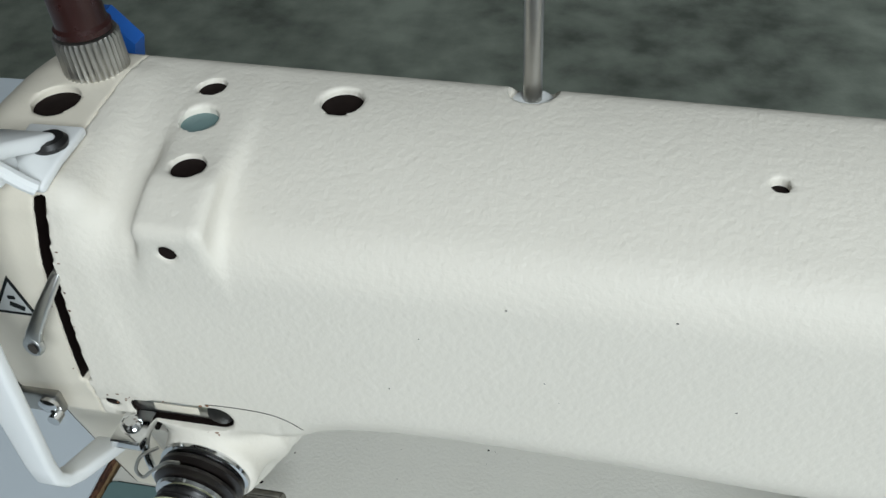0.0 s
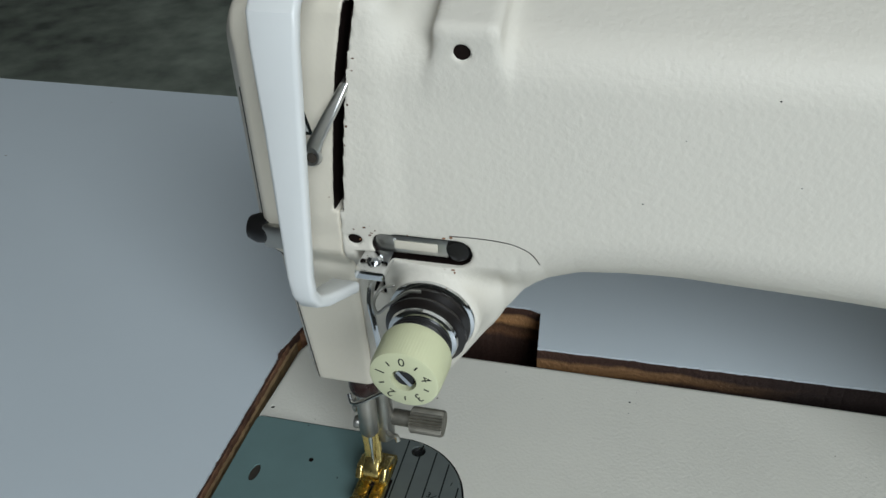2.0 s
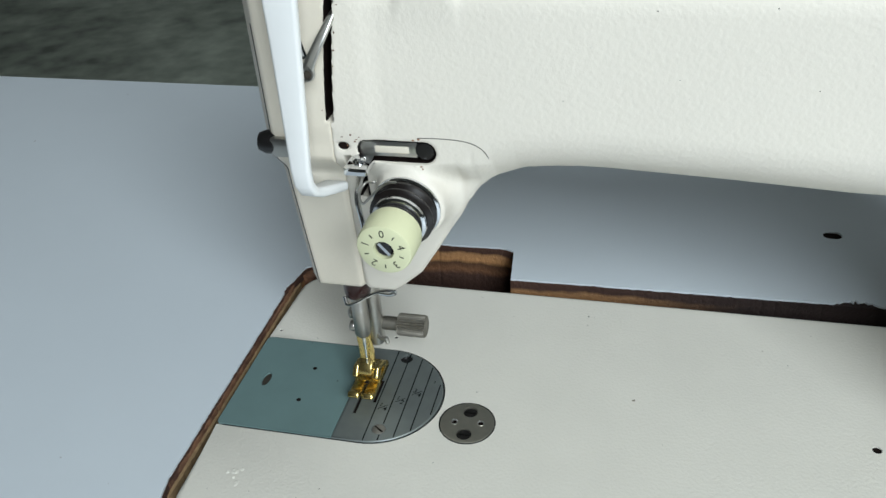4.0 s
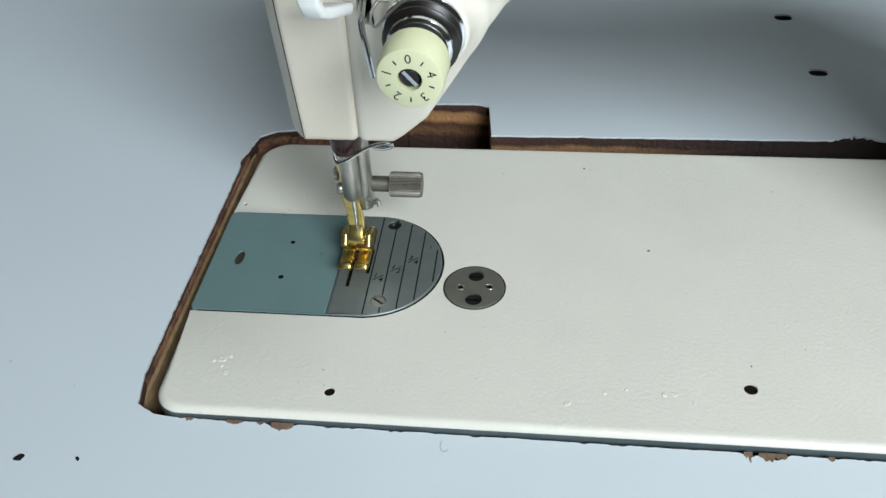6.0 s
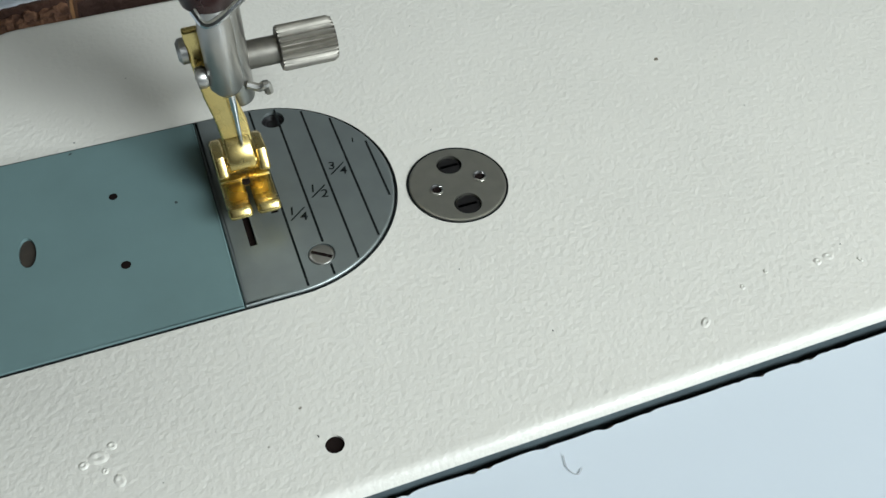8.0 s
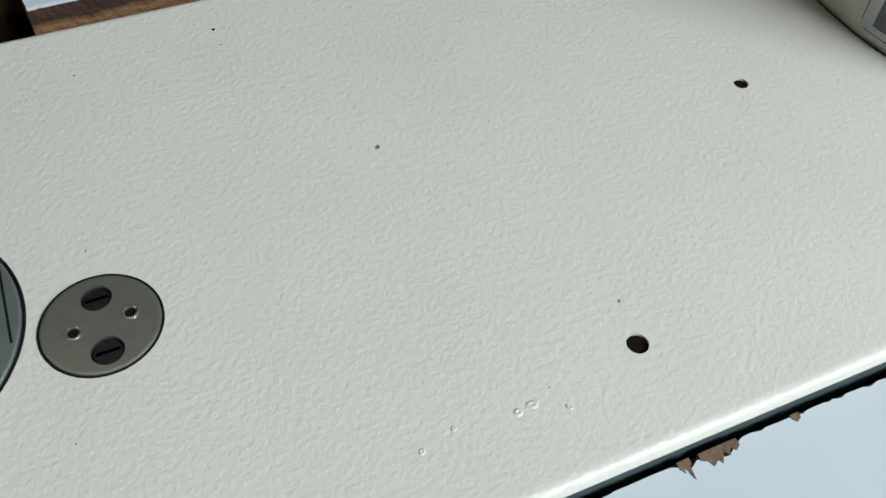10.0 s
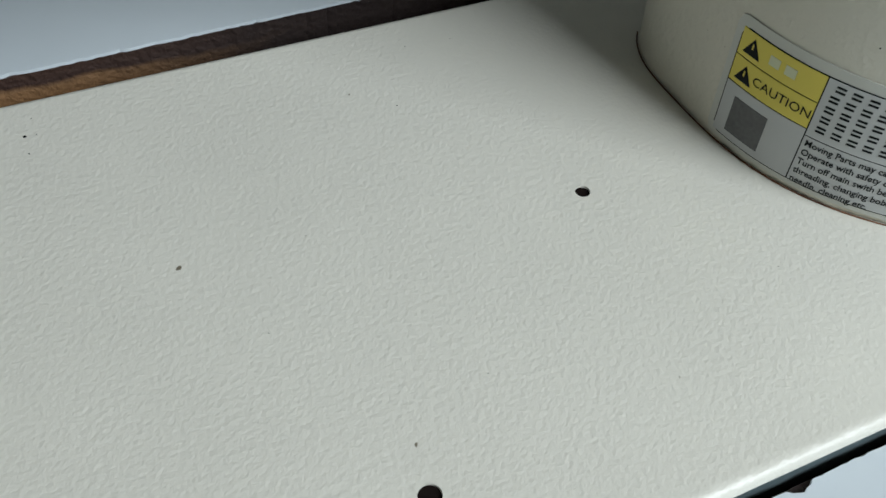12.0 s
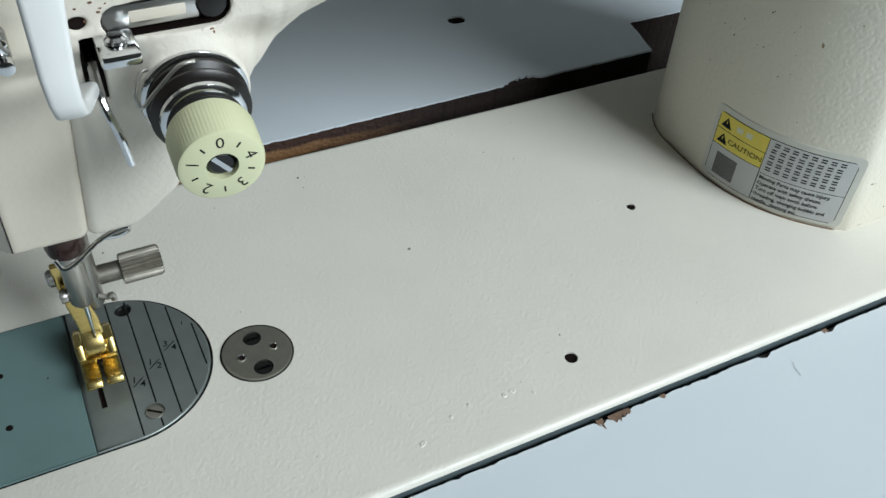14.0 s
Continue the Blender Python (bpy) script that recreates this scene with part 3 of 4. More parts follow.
def engraved(txt, x, y, size):
    turned = math.radians(-12)
    bm = glyphs(txt, size, lambda u, v: (x + u * math.cos(turned) - v * math.sin(turned), y + u * math.sin(turned) + v * math.cos(turned), 0.00092), bold=0.00004)
    lettering("engraving", bm, GROOVE, plate, "engraved seam width figure")


for den, num, x, y in (("4", "1", 0.0768, 0.0772), ("2", "1", 0.0838, 0.0830), ("4", "3", 0.0907, 0.0893)):
    engraved(num, x - 0.0012, y + 0.0012, 0.0039)
    engraved(den, x + 0.0013, y - 0.0014, 0.0039)
    part("engraving", turn(block(-0.0027, 0.0027, -0.00016, 0.00016, 0.0007, 0.0009), pose(x, y, 0, 0, 0, 38)), GROOVE, plate)
engraved("1", 0.0975, 0.0980, 0.0026)

# round inspection plate
insp = part("inspection_plate", sheet(ring_of(0.119, 0.0742, 0.0129, n=56), [(ring_of(0.1192, 0.0812, 0.0034, n=24)[::-1], 0.0014), (ring_of(0.1190, 0.0668, 0.0036, n=24)[::-1], 0.0014),
                                   (ring_of(0.1130, 0.0738, 0.0016, n=18)[::-1], 0.0016), (ring_of(0.1254, 0.0747, 0.0016, n=18)[::-1], 0.0016)], 0.0004, -0.0039, edge=0.0004, steps=2), DISC, sm, "round grey steel inspection plate")
for x, y, r in ((0.1192, 0.0812, 0.0031), (0.1190, 0.0668, 0.0033)):
    part("plate_screw", sheet(ring_of(x, y, r, n=24), [([(x - 0.0026, y + 0.0004), (x - 0.0026, y - 0.0004), (x + 0.0026, y - 0.0004), (x + 0.0026, y + 0.0004)][::-1], 0.0006)], -0.0001, -0.0009, edge=0.0004), BLACK, insp, "black slotted screw")
for x, y in ((0.1130, 0.0738), (0.1254, 0.0747)):
    part("hole_rim", lathe([(0.0017, -0.0002), (0.0018, 0.0006), (0.0015, 0.0007), (0.0012, 0.0002), (0.0012, -0.0006)], (x, y, 0.0), seg=18), SATIN, insp, "bright bevelled hole rim")
    # Dark disc for the shade within the rim.
    part("screw_hole", lathe([(0.00122, 0.0001), (0.0011, 0.0), (0.0, -0.0001)], (x, y, 0.0), seg=16), HOLE, insp, "small hole, its shade painted as a dark disc")
part("joint_ring", lathe([(0.0127, -0.0006), (0.0131, 0.0002), (0.0134, 0.0002), (0.0135, -0.0006)], (0.119, 0.0742, 0.0), seg=56), GROOVE, sm, "dark joint round the inspection plate")
arc = [(0.0715 + 0.0329 * math.cos(radians(a)), 0.0863 + 0.0329 * math.sin(radians(a)), 0.0) for a in range(90, -91, -6)]
part("joint_ring", wire([(0.003, 0.1192, 0.0), (0.04, 0.1192, 0.0)] + arc + [(0.04, 0.0534, 0.0), (0.003, 0.0534, 0.0)], 0.00034, 6, 2), GROOVE, sm, "dark joint round the needle and slide plates")
# Dark discs paint the shade in the slide plate's pin holes.
for x, y, r in ((0.034, 0.0985, 0.0011), (0.034, 0.0752, 0.0012)):
    part("pin_hole", lathe([(r * 1.05, 0.0), (r, 0.00068), (0.0, 0.00066)], (x, y, 0.0), seg=14), HOLE, slide, "small hole, its shade painted as a dark disc")
# blistered enamel and small pits
random.seed(4)
for x, y, r in ((0.172, 0.020, 0.0009), (0.194, 0.0205, 0.0013), (0.1975, 0.021, 0.0011), (0.158, 0.014, 0.0014), (0.180, 0.0222, 0.0008), (0.0215, 0.0270, 0.0016), (0.0245, 0.0288, 0.0012),
                (0.0250, 0.0205, 0.0012), (0.0225, 0.0235, 0.0008), (0.2045, 0.0175, 0.0008), (0.0185, 0.0262, 0.0011)):
    bl = lathe([(r * 1.15, -0.0001), (r * 0.80, 0.00020), (r * 0.50, 0.00026), (r * 0.25, 0.00012), (0.0, 0.00005)], (0, 0, 0), seg=14)
    turn(bl, pose(x, y, 0, 0, 0, random.uniform(0, 180)) @ Matrix.Diagonal((random.uniform(0.8, 1.5), random.uniform(0.6, 1.0), 1, 1)))
    part("paint_blister", bl, BED, sm)
for i in range(30):
    x, y = random.uniform(0.01, 0.40), random.uniform(0.008, 0.172)
    if (x < 0.106 and 0.05 < y < 0.122) or x > 0.335 and y > 0.03:
        continue
    r = random.uniform(0.00008, 0.00015)
    part("dirt_speck", turn(lathe([(r, -0.0001), (r * 0.9, 0.0001), (0, 0.00012)], (0, 0, 0), seg=7), pose(x, y, 0, 0, 0, random.uniform(0, 180)) @ Matrix.Diagonal((random.uniform(1, 3), 1, 1, 1))), GROOVE, sm)
part("dirt_speck", lathe([(0.0005, -0.0001), (0.0004, 0.0002), (0, 0.0002)], (0.167, 0.163, 0), seg=7), GROOVE, sm)


# arm, head and column
def column_left(y):
    d = np.maximum(0.115 - y, 0)
    e = np.maximum(y - 0.115, 0)
    return 0.345 + 78 * d ** 3 + 300 * e ** 3


ZB_X = [0.05, 0.088, 0.092, 0.102, 0.111, 0.127, 0.136, 0.150, 0.17, 0.2, 0.28, 0.33, 0.6]
ZB_Z = [0.068, 0.068, 0.071, 0.081, 0.096, 0.1245, 0.1337, 0.1400, 0.1412, 0.1396, 0.1350, 0.1330, 0.1330]


ZU_X = [0.10, 0.120, 0.126, 0.132, 0.139, 0.147, 0.16, 0.177, 0.22, 0.26, 0.6]
ZU_Z = [0.03, 0.090, 0.124, 0.138, 0.1440, 0.1466, 0.1484, 0.1491, 0.1475, 0.145, 0.145]


def body(x, y, z):
    low = 0.136 - z
    lean = 0.23 * 0.5 * (low + np.sqrt(low * low + 0.00005))
    q = np.clip((0.1485 - z) / 0.014, 0, 1)
    lean = lean + 0.0090 * q * q * (3 - 2 * q) * np.clip((0.145 - x) / 0.02, 0, 1)
    front = (0.0565 + lean - y) * 0.93
    back = y - (0.1212 - 0.05 * (x - 0.07))
    top = (z - (0.2265 - 6 * np.clip(0.105 - y, 0, 1) ** 2)) * 0.93
    zb = np.interp(x.ravel(), ZB_X, ZB_Z).reshape(x.shape)
    slope = (np.interp(x.ravel() + 0.001, ZB_X, ZB_Z) - np.interp(x.ravel() - 0.001, ZB_X, ZB_Z)).reshape(x.shape) / 0.002
    bottom = (zb - z) / np.sqrt(1 + slope ** 2)
    s = smax(front, back, 0.012)
    s = smax(s, bottom, 0.0035)
    zu = np.interp(x.ravel(), ZU_X, ZU_Z).reshape(x.shape)
    su = (np.interp(x.ravel() + 0.001, ZU_X, ZU_Z) - np.interp(x.ravel() - 0.001, ZU_X, ZU_Z)).reshape(x.shape) / 0.002
    s = smax(s, ((zu - z) - 1.03 * (y - 0.062)) / np.sqrt(2.06 + su ** 2), 0.006)
    s = smax(s, top, 0.009)
    s = smin(s, rbox(x, y, z, (0.072, 0.084, 0.19), (0.0265, 0.0262, 0.0352), 0.007), 0.006)
    pad = rbox(x, y, z, (0.1183, 0.0830, 0.2090), (0.0086, 0.0287, 0.0165), 0.003)
    pad = smax(pad, (z - (0.2249 - 0.42 * np.clip(0.068 - y, 0, 1))) * 0.92, 0.003)
    pad = smax(pad, 0.0546 + 0.24 * np.clip(0.217 - z, 0, 1) - y, 0.002)
    s = smin(s, pad, 0.0040)
    edge = 0.0478 - 0.0026 * np.clip((0.150 - z) / 0.08, 0, 1)
    left = edge + 0.016 * np.clip((y - 0.090) / 0.030, 0, 2) ** 2
    s = smax(s, (1 - (x - edge - 0.0003) / 0.0078 - (y - lean - 0.0565) / 0.0105) * 0.0062, 0.0012)
    s = smax(s, (left - x) * 0.85, 0.003)
    s = s + 0.0010 * np.exp(-((x - 0.0745 - 0.0613 * (z - 0.07)) / 0.0013) ** 2) * np.clip((0.142 - z) / 0.01, 0, 1)
    s = smax(s, ((z - 0.2262) - (x - 0.0600)) * 0.7071, 0.006)
    # tension boss
    ry = np.sqrt((x - 0.1070) ** 2 + (z - 0.1293) ** 2)
    boss = smax(ry - 0.0140, np.maximum(0.0535 - y, y - 0.09), 0.003)
    s = smin(s, boss, 0.010)
    col = smax(smax(column_left(y) - 0.05 * z - x, 0.037 + 0.06 * z - y, 0.003), y - 0.150 + 0.02 * z, 0.012)
    col = np.maximum(np.maximum(col, z - 0.21), x - 0.52)
    s = smin(s, col, 0.03)
    return np.maximum(np.maximum(s, x - 0.47), -0.0005 - z)


def front_y(x, z):
    """Where the casting's front lies at that height."""
    ys = np.linspace(0.03, 0.1, 1401)
    s = body(np.full(1401, float(x)), ys, np.full(1401, float(z)))
    return float(ys[np.argmax(s < 0)])


TOP_HOLES = [(0.0755, 0.0910, 0.0060, 0.02), (0.1140, 0.0890, 0.0047, 0.006), (0.1180, 0.0725, 0.0041, 0.02), (0.1125, 0.1015, 0.0036, 0.005), (0.1465, 0.0995, 0.0052, 0.02), (0.2458, 0.0830, 0.0020, 0.012)]


def slit_x(z):
    return 0.0802 + 0.0080 * np.clip((z - 0.163) / 0.061, 0, 1) ** 1.3


def seam_x(z):
    """Where the face plate meets the head: the take-up slit, and the joint below it."""
    return np.where(z > 0.163, slit_x(z), 0.0745 + 0.0613 * (z - 0.07))


def drilled(x, y, z):
    s = body(x, y, z)
    for hx, hy, r, d in TOP_HOLES:
        s = np.maximum(s, -np.maximum(np.sqrt((x - hx) ** 2 + (y - hy) ** 2) - r, 0.2265 - d - z))
    s = np.maximum(s, -np.maximum(np.sqrt((x - 0.1172) ** 2 + (z - 0.2125) ** 2) - 0.0021, y - 0.068))
    # rod socket on the rear edge
    s = np.maximum(s, -np.maximum(np.sqrt((x - 0.191) ** 2 + (y - 0.1095) ** 2) - 0.0060, 0.2228 - z))
    # take-up slit
    s = np.maximum(s, -np.maximum(np.maximum(np.abs(x - slit_x(z)) - 0.0015, y - 0.080), np.maximum(0.1625 - z, z - 0.2225)))
    # thread guide slot
    qx = np.maximum(np.abs(x - 0.1035) - 0.0105, 0)
    s = np.maximum(s, -np.maximum(np.sqrt(qx ** 2 + (z - 0.1512) ** 2) - 0.0044, y - 0.0625))
    # check spring slit and small hole
    s = np.maximum(s, -np.maximum(np.maximum(np.abs(x - 0.0855) - 0.0024, y - 0.080), np.maximum(0.1245 - z, z - 0.1485)))
    s = np.maximum(s, -np.maximum(np.sqrt((x - 0.0835) ** 2 + ((z - 0.1525) * 1.3) ** 2) - 0.0022, y - 0.068))
    return s


def head_side(x, y, z):
    return np.maximum(drilled(x, y, z), seam_x(z) - x)


def plate_side(x, y, z):
    s = np.maximum(drilled(x, y, z), x - seam_x(z))
    return s


arm = link_mesh("arm", cast("arm", head_side, (0.070, 0.034, 0.062), (0.316, 0.118, 0.231), 0.0007), ARM, sm, "cream cast arm and head with oil holes")
face = link_mesh("face_plate", cast("face_plate", plate_side, (0.041, 0.034, 0.062), (0.092, 0.118, 0.231), 0.0006), FACE, sm, "beige enamel face plate closing the head")
column = link_mesh("column", cast("column", body, (0.312, 0.030, -0.002), (0.476, 0.156, 0.231), 0.002), COLUMN, sm, "cream cast upright column speckled with dirt")
def top_z(x, y):
    """Where the casting's top lies."""
    zs = np.linspace(0.232, 0.20, 641)
    return float(zs[np.argmax(body(np.full(641, float(x)), np.full(641, float(y)), zs) < 0)])


# Dark linings paint the oil holes' shade; the slide-paint one is simply blue-grey.
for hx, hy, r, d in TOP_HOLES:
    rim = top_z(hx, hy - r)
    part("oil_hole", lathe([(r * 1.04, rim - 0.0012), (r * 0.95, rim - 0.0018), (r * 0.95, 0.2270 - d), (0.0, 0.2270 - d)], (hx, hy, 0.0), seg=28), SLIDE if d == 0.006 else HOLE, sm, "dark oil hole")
# Black blocks behind the openings put shade into the head.
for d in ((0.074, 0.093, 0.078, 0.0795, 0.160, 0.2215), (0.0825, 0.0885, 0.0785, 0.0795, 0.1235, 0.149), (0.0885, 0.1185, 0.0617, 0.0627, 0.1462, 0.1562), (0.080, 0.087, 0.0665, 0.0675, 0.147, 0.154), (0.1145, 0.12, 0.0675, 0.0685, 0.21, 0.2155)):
    part("inside_shade", block(*d), HOLE, sm)

# Black side walls paint the shade inside the take-up slit.
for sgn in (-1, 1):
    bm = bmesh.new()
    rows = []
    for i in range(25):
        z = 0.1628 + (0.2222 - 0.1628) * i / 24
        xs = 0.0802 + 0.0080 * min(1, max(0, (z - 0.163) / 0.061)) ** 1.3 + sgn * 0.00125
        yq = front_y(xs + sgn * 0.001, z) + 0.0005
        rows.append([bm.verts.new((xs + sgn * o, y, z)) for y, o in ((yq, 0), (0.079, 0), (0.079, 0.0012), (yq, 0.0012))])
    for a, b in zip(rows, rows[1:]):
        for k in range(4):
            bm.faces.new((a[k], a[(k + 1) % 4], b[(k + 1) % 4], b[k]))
    part("slit_shade", bm, HOLE, sm, "side of the take-up slit, blackened to paint its shade")
# The spring slit's sides get painted shade as well.
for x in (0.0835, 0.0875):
    part("slit_shade", block(x - 0.0006, x + 0.0006, 0.0680, 0.0785, 0.1250, 0.1465), HOLE, sm, "side of the spring slit, blackened to paint its shade")
# A dark ring paints the shade round the guide slot's inside.
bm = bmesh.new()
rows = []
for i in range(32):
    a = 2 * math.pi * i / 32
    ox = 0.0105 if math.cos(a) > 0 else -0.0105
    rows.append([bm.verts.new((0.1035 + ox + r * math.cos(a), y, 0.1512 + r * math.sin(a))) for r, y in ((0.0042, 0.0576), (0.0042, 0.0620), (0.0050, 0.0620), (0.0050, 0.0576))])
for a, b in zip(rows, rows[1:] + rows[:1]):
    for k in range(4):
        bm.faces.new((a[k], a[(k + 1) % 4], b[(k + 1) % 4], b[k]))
# A dark cup paints the shade in the pad's screw hole.
part("screw_hole", lathe([(0.0022, 0.0), (0.0018, -0.0006), (0.0018, -0.010), (0.0, -0.010)], (0.1172, front_y(0.1135, 0.2125) + 0.0006, 0.2125), "-y", 20), HOLE, sm, "small threaded hole with its shade painted in")
part("slot_shade", bm, HOLE, sm, "slot edge darkened to paint the shade inside")

# A dark disc paints the ragged hole's shade.
part("small_hole", lathe([(0.0022, 0.0), (0.0019, -0.0008), (0.0, -0.0010)], (0.0835, front_y(0.0800, 0.1545) + 0.0009, 0.1525), "-y", 14), HOLE, sm, "small ragged hole with its shade painted in")

# face plate fittings
part("rubber_stud", lathe([(0.0036, 0.0), (0.0044, 0.001), (0.0046, 0.0045), (0.0036, 0.0072), (0.0, 0.0082)], (0.0575, 0.0580, 0.1520), "-x", 24), BLACK, face, "round black rubber stud")

# finger guard
pth = [(0.0720, 0.2290), (0.0660, 0.2315), (0.0600, 0.2340), (0.0560, 0.2345), (0.0520, 0.2335), (0.0390, 0.2300), (0.0362, 0.2275), (0.0352, 0.2200), (0.0348, 0.2000), (0.0338, 0.1550), (0.0340, 0.1490), (0.0360, 0.1450), (0.0400, 0.1425), (0.0540, 0.1375)]
xl = [0.0735, 0.0725, 0.0717, 0.0715, 0.0716, 0.0721, 0.0722, 0.0723, 0.0727, 0.0726, 0.0730, 0.0736, 0.0742, 0.0755]
xr = [0.0880, 0.0865, 0.0845, 0.0842, 0.0842, 0.0846, 0.0848, 0.0842, 0.0828, 0.0797, 0.0797, 0.0803, 0.0815, 0.0850]
guard = part("finger_guard", strip(pth, xl, xr, 0.0038, 0.0013), GUARD, sm, "white plastic thread take-up guard")
part("guard_tab", strip([(0.0790, 0.2270), (0.0720, 0.2272), (0.0665, 0.2272), (0.0620, 0.2262), (0.0585, 0.2250)], [0.0760, 0.0770, 0.0790, 0.0835, 0.0865], [0.0905, 0.0910, 0.0912, 0.0910, 0.0905], 0.0024, 0.0008), GUARD, guard)
part("guard_lip", wire([(0.0836, 0.0548, 0.2346), (0.0850, 0.0560, 0.2318), (0.0872, 0.0572, 0.2284), (0.0893, 0.0582, 0.2260)], 0.0018, 10, 5), GUARD, guard, "thick rounded lip of the guard")
part("guard_rib", block(0.0798, 0.0825, 0.0560, 0.0640, 0.2265, 0.2330, 0.0008), GUARD, guard)
part("guard_screw", lathe([(0.0040, 0.0), (0.0042, 0.0012), (0.0034, 0.0022), (0.0016, 0.0022), (0.0014, 0.0012), (0.0, 0.0012)], (0.0866, 0.0706, 0.2282), seg=24), BLACK, guard, "black guard screw")

# take-up lever
lever = part("take_up_lever", strip([(0.066, 0.2035), (0.056, 0.2015), (0.0510, 0.1955), (0.0490, 0.1885), (0.0482, 0.1850)], [0.0850, 0.0846, 0.0812, 0.0770, 0.0756], [0.0872, 0.0872, 0.0848, 0.0812, 0.0800], 0.0018, 0.0006), SATIN, sm, "flat chrome thread take-up lever")
part("lever_eye", turn(lathe([(0.0026, -0.0009), (0.0029, -0.0004), (0.0029, 0.0004), (0.0026, 0.0009), (0.0, 0.0009)], (0, 0, 0), seg=24), pose(0.0777, 0.0482, 0.1842, 80, 0, -8)), SATIN, lever)
# A dark brown disc stands in for the shade of the eye.
part("lever_hole", turn(lathe([(0.0015, 0), (0.0, 0.00005)], (0, 0, 0), seg=14), pose(0.0780, 0.0470, 0.1842, 80, 0, -8)), RECESS, lever)


# warning triangle
def tri_loop(k):
    c = ((0.0720 + 0.0640 + 0.0750) / 3, (0.1990 + 0.1870 + 0.1870) / 3)
    return [(c[0] + (x - c[0]) * k, c[1] + (z - c[1]) * k) for x, z in ((0.0720, 0.1990), (0.0640, 0.1870), (0.0750, 0.1868))]


for k, off, m, nm in ((1.12, 0.0001, INK, "warning_triangle"), (0.86, 0.0002, LABELM, "triangle_field")):
    bm = bmesh.new()
    lo_, hi_ = [bm.verts.new((x, front_y(x, z) - 0.0001 - off, z)) for x, z in tri_loop(k)], [bm.verts.new((x, front_y(x, z) + 0.0004, z)) for x, z in tri_loop(k)]
    bm.faces.new(lo_)
    for i in range(3):
        bm.faces.new((lo_[i], lo_[(i + 1) % 3], hi_[(i + 1) % 3], hi_[i]))
    if nm == "warning_triangle":
        wt = part(nm, bm, m, sm, "small black-edged warning triangle sticker")
    else:
        part(nm, bm, m, wt)
part("triangle_mark", turn(block(-0.0020, 0.0020, -0.0002, 0.0002, -0.0008, 0.0008, 0.0002), pose(0.0712, front_y(0.0712, 0.19) - 0.0004, 0.1897, 0, 25, 0)), INK, wt)
part("triangle_mark", block(0.0698, 0.0716, front_y(0.07, 0.193) - 0.0006, front_y(0.07, 0.193) - 0.0002, 0.1922, 0.1932), INK, wt)

# thread guides on the head
tg = part("thread_guide", turn(block(-0.0125, 0.0105, -0.0004, 0.0006, -0.0030, 0.0030, 0.0003), pose(0.1005, 0.0590, 0.1512)), SATIN, sm, "slotted chrome thread guide in a dark slot")
part("guide_field", block(0.0950, 0.1080, 0.0582, 0.0586, 0.1498, 0.1526, 0.0002), FACE, tg)
part("guide_stud", lathe([(0.0038, 0), (0.0040, 0.002), (0.0032, 0.0034), (0.0, 0.0038)], (0.1142, 0.0610, 0.1514), "-y", 24), BLACK, tg)
part("guide_bracket", block(0.0860, 0.0950, 0.0470, 0.0585, 0.1455, 0.1488, 0.0008), CHROME, tg)
part("bracket_screw", lathe([(0.0026, 0), (0.0026, 0.0010), (0.0018, 0.0016), (0.0, 0.0016)], (0.0905, 0.0530, 0.1490), "z", 18), CHROME, tg)
sideg = part("side_thread_guide", block(0.0555, 0.0690, 0.0540, 0.0568, 0.1475, 0.1555, 0.0010), STEEL, sm, "small steel thread guide beside the guard")
part("guide_screw", lathe([(0.0028, 0), (0.0028, 0.0012), (0.0018, 0.0018), (0.0, 0.0018)], (0.0660, 0.0540, 0.1520), "-y", 18), CHROME, sideg)
part("guide_screw", lathe([(0.0018, 0), (0.0018, 0.0030), (0.0, 0.0034)], (0.0672, 0.0540, 0.1480), "-y", 14), CHROME, sideg)

# tension unit
TX, TZ2 = 0.1065, 0.1293
TILTED = pose(TX, 0.0527, TZ2, 3.0, 0, -3.0) @ pose(-TX, -0.0535, -TZ2)


def tilt(bm):
    return turn(bm, TILTED)


tn = part("tension_disc", tilt(lathe([(0.0116, 0.0), (0.0125, 0.0006), (0.0125, 0.0016), (0.0110, 0.0026), (0.0104, 0.0030), (0.0, 0.0030)], (TX, 0.0530, TZ2 + 0.0005), "-y", 56)), OILY, sm, "dark oily thread tension disc")
part("tension_disc", tilt(lathe([(0.0100, 0.0), (0.0121, 0.0010), (0.0123, 0.0020), (0.0112, 0.0028), (0.0092, 0.0034), (0.0, 0.0034)], (TX, 0.0500, TZ2 + 0.0004), "-y", 56)), OILY, tn)
part("disc_ring", tilt(lathe([(0.0119, -0.002), (0.0132, -0.0004), (0.0132, 0.0006), (0.0123, 0.0012), (0.0, 0.0012)], (TX, 0.0545, TZ2 + 0.0005), "-y", 56)), CHROME, tn, "chrome ring")
part("disc_ring", tilt(lathe([(0.0098, 0.0), (0.0106, 0.0006), (0.0104, 0.0016), (0.0092, 0.0024), (0.0, 0.0024)], (TX, 0.0466, TZ2 + 0.0003), "-y", 56)), CHROME, tn, "chrome ring")
part("tension_spring", tilt(lathe([(0.0090, 0.0), (0.0094, 0.0008), (0.0090, 0.0016), (0.0094, 0.0024), (0.0088, 0.0034), (0.0, 0.0034)], (TX, 0.0444, TZ2 + 0.0002), "-y", 48)), BLACK, tn)
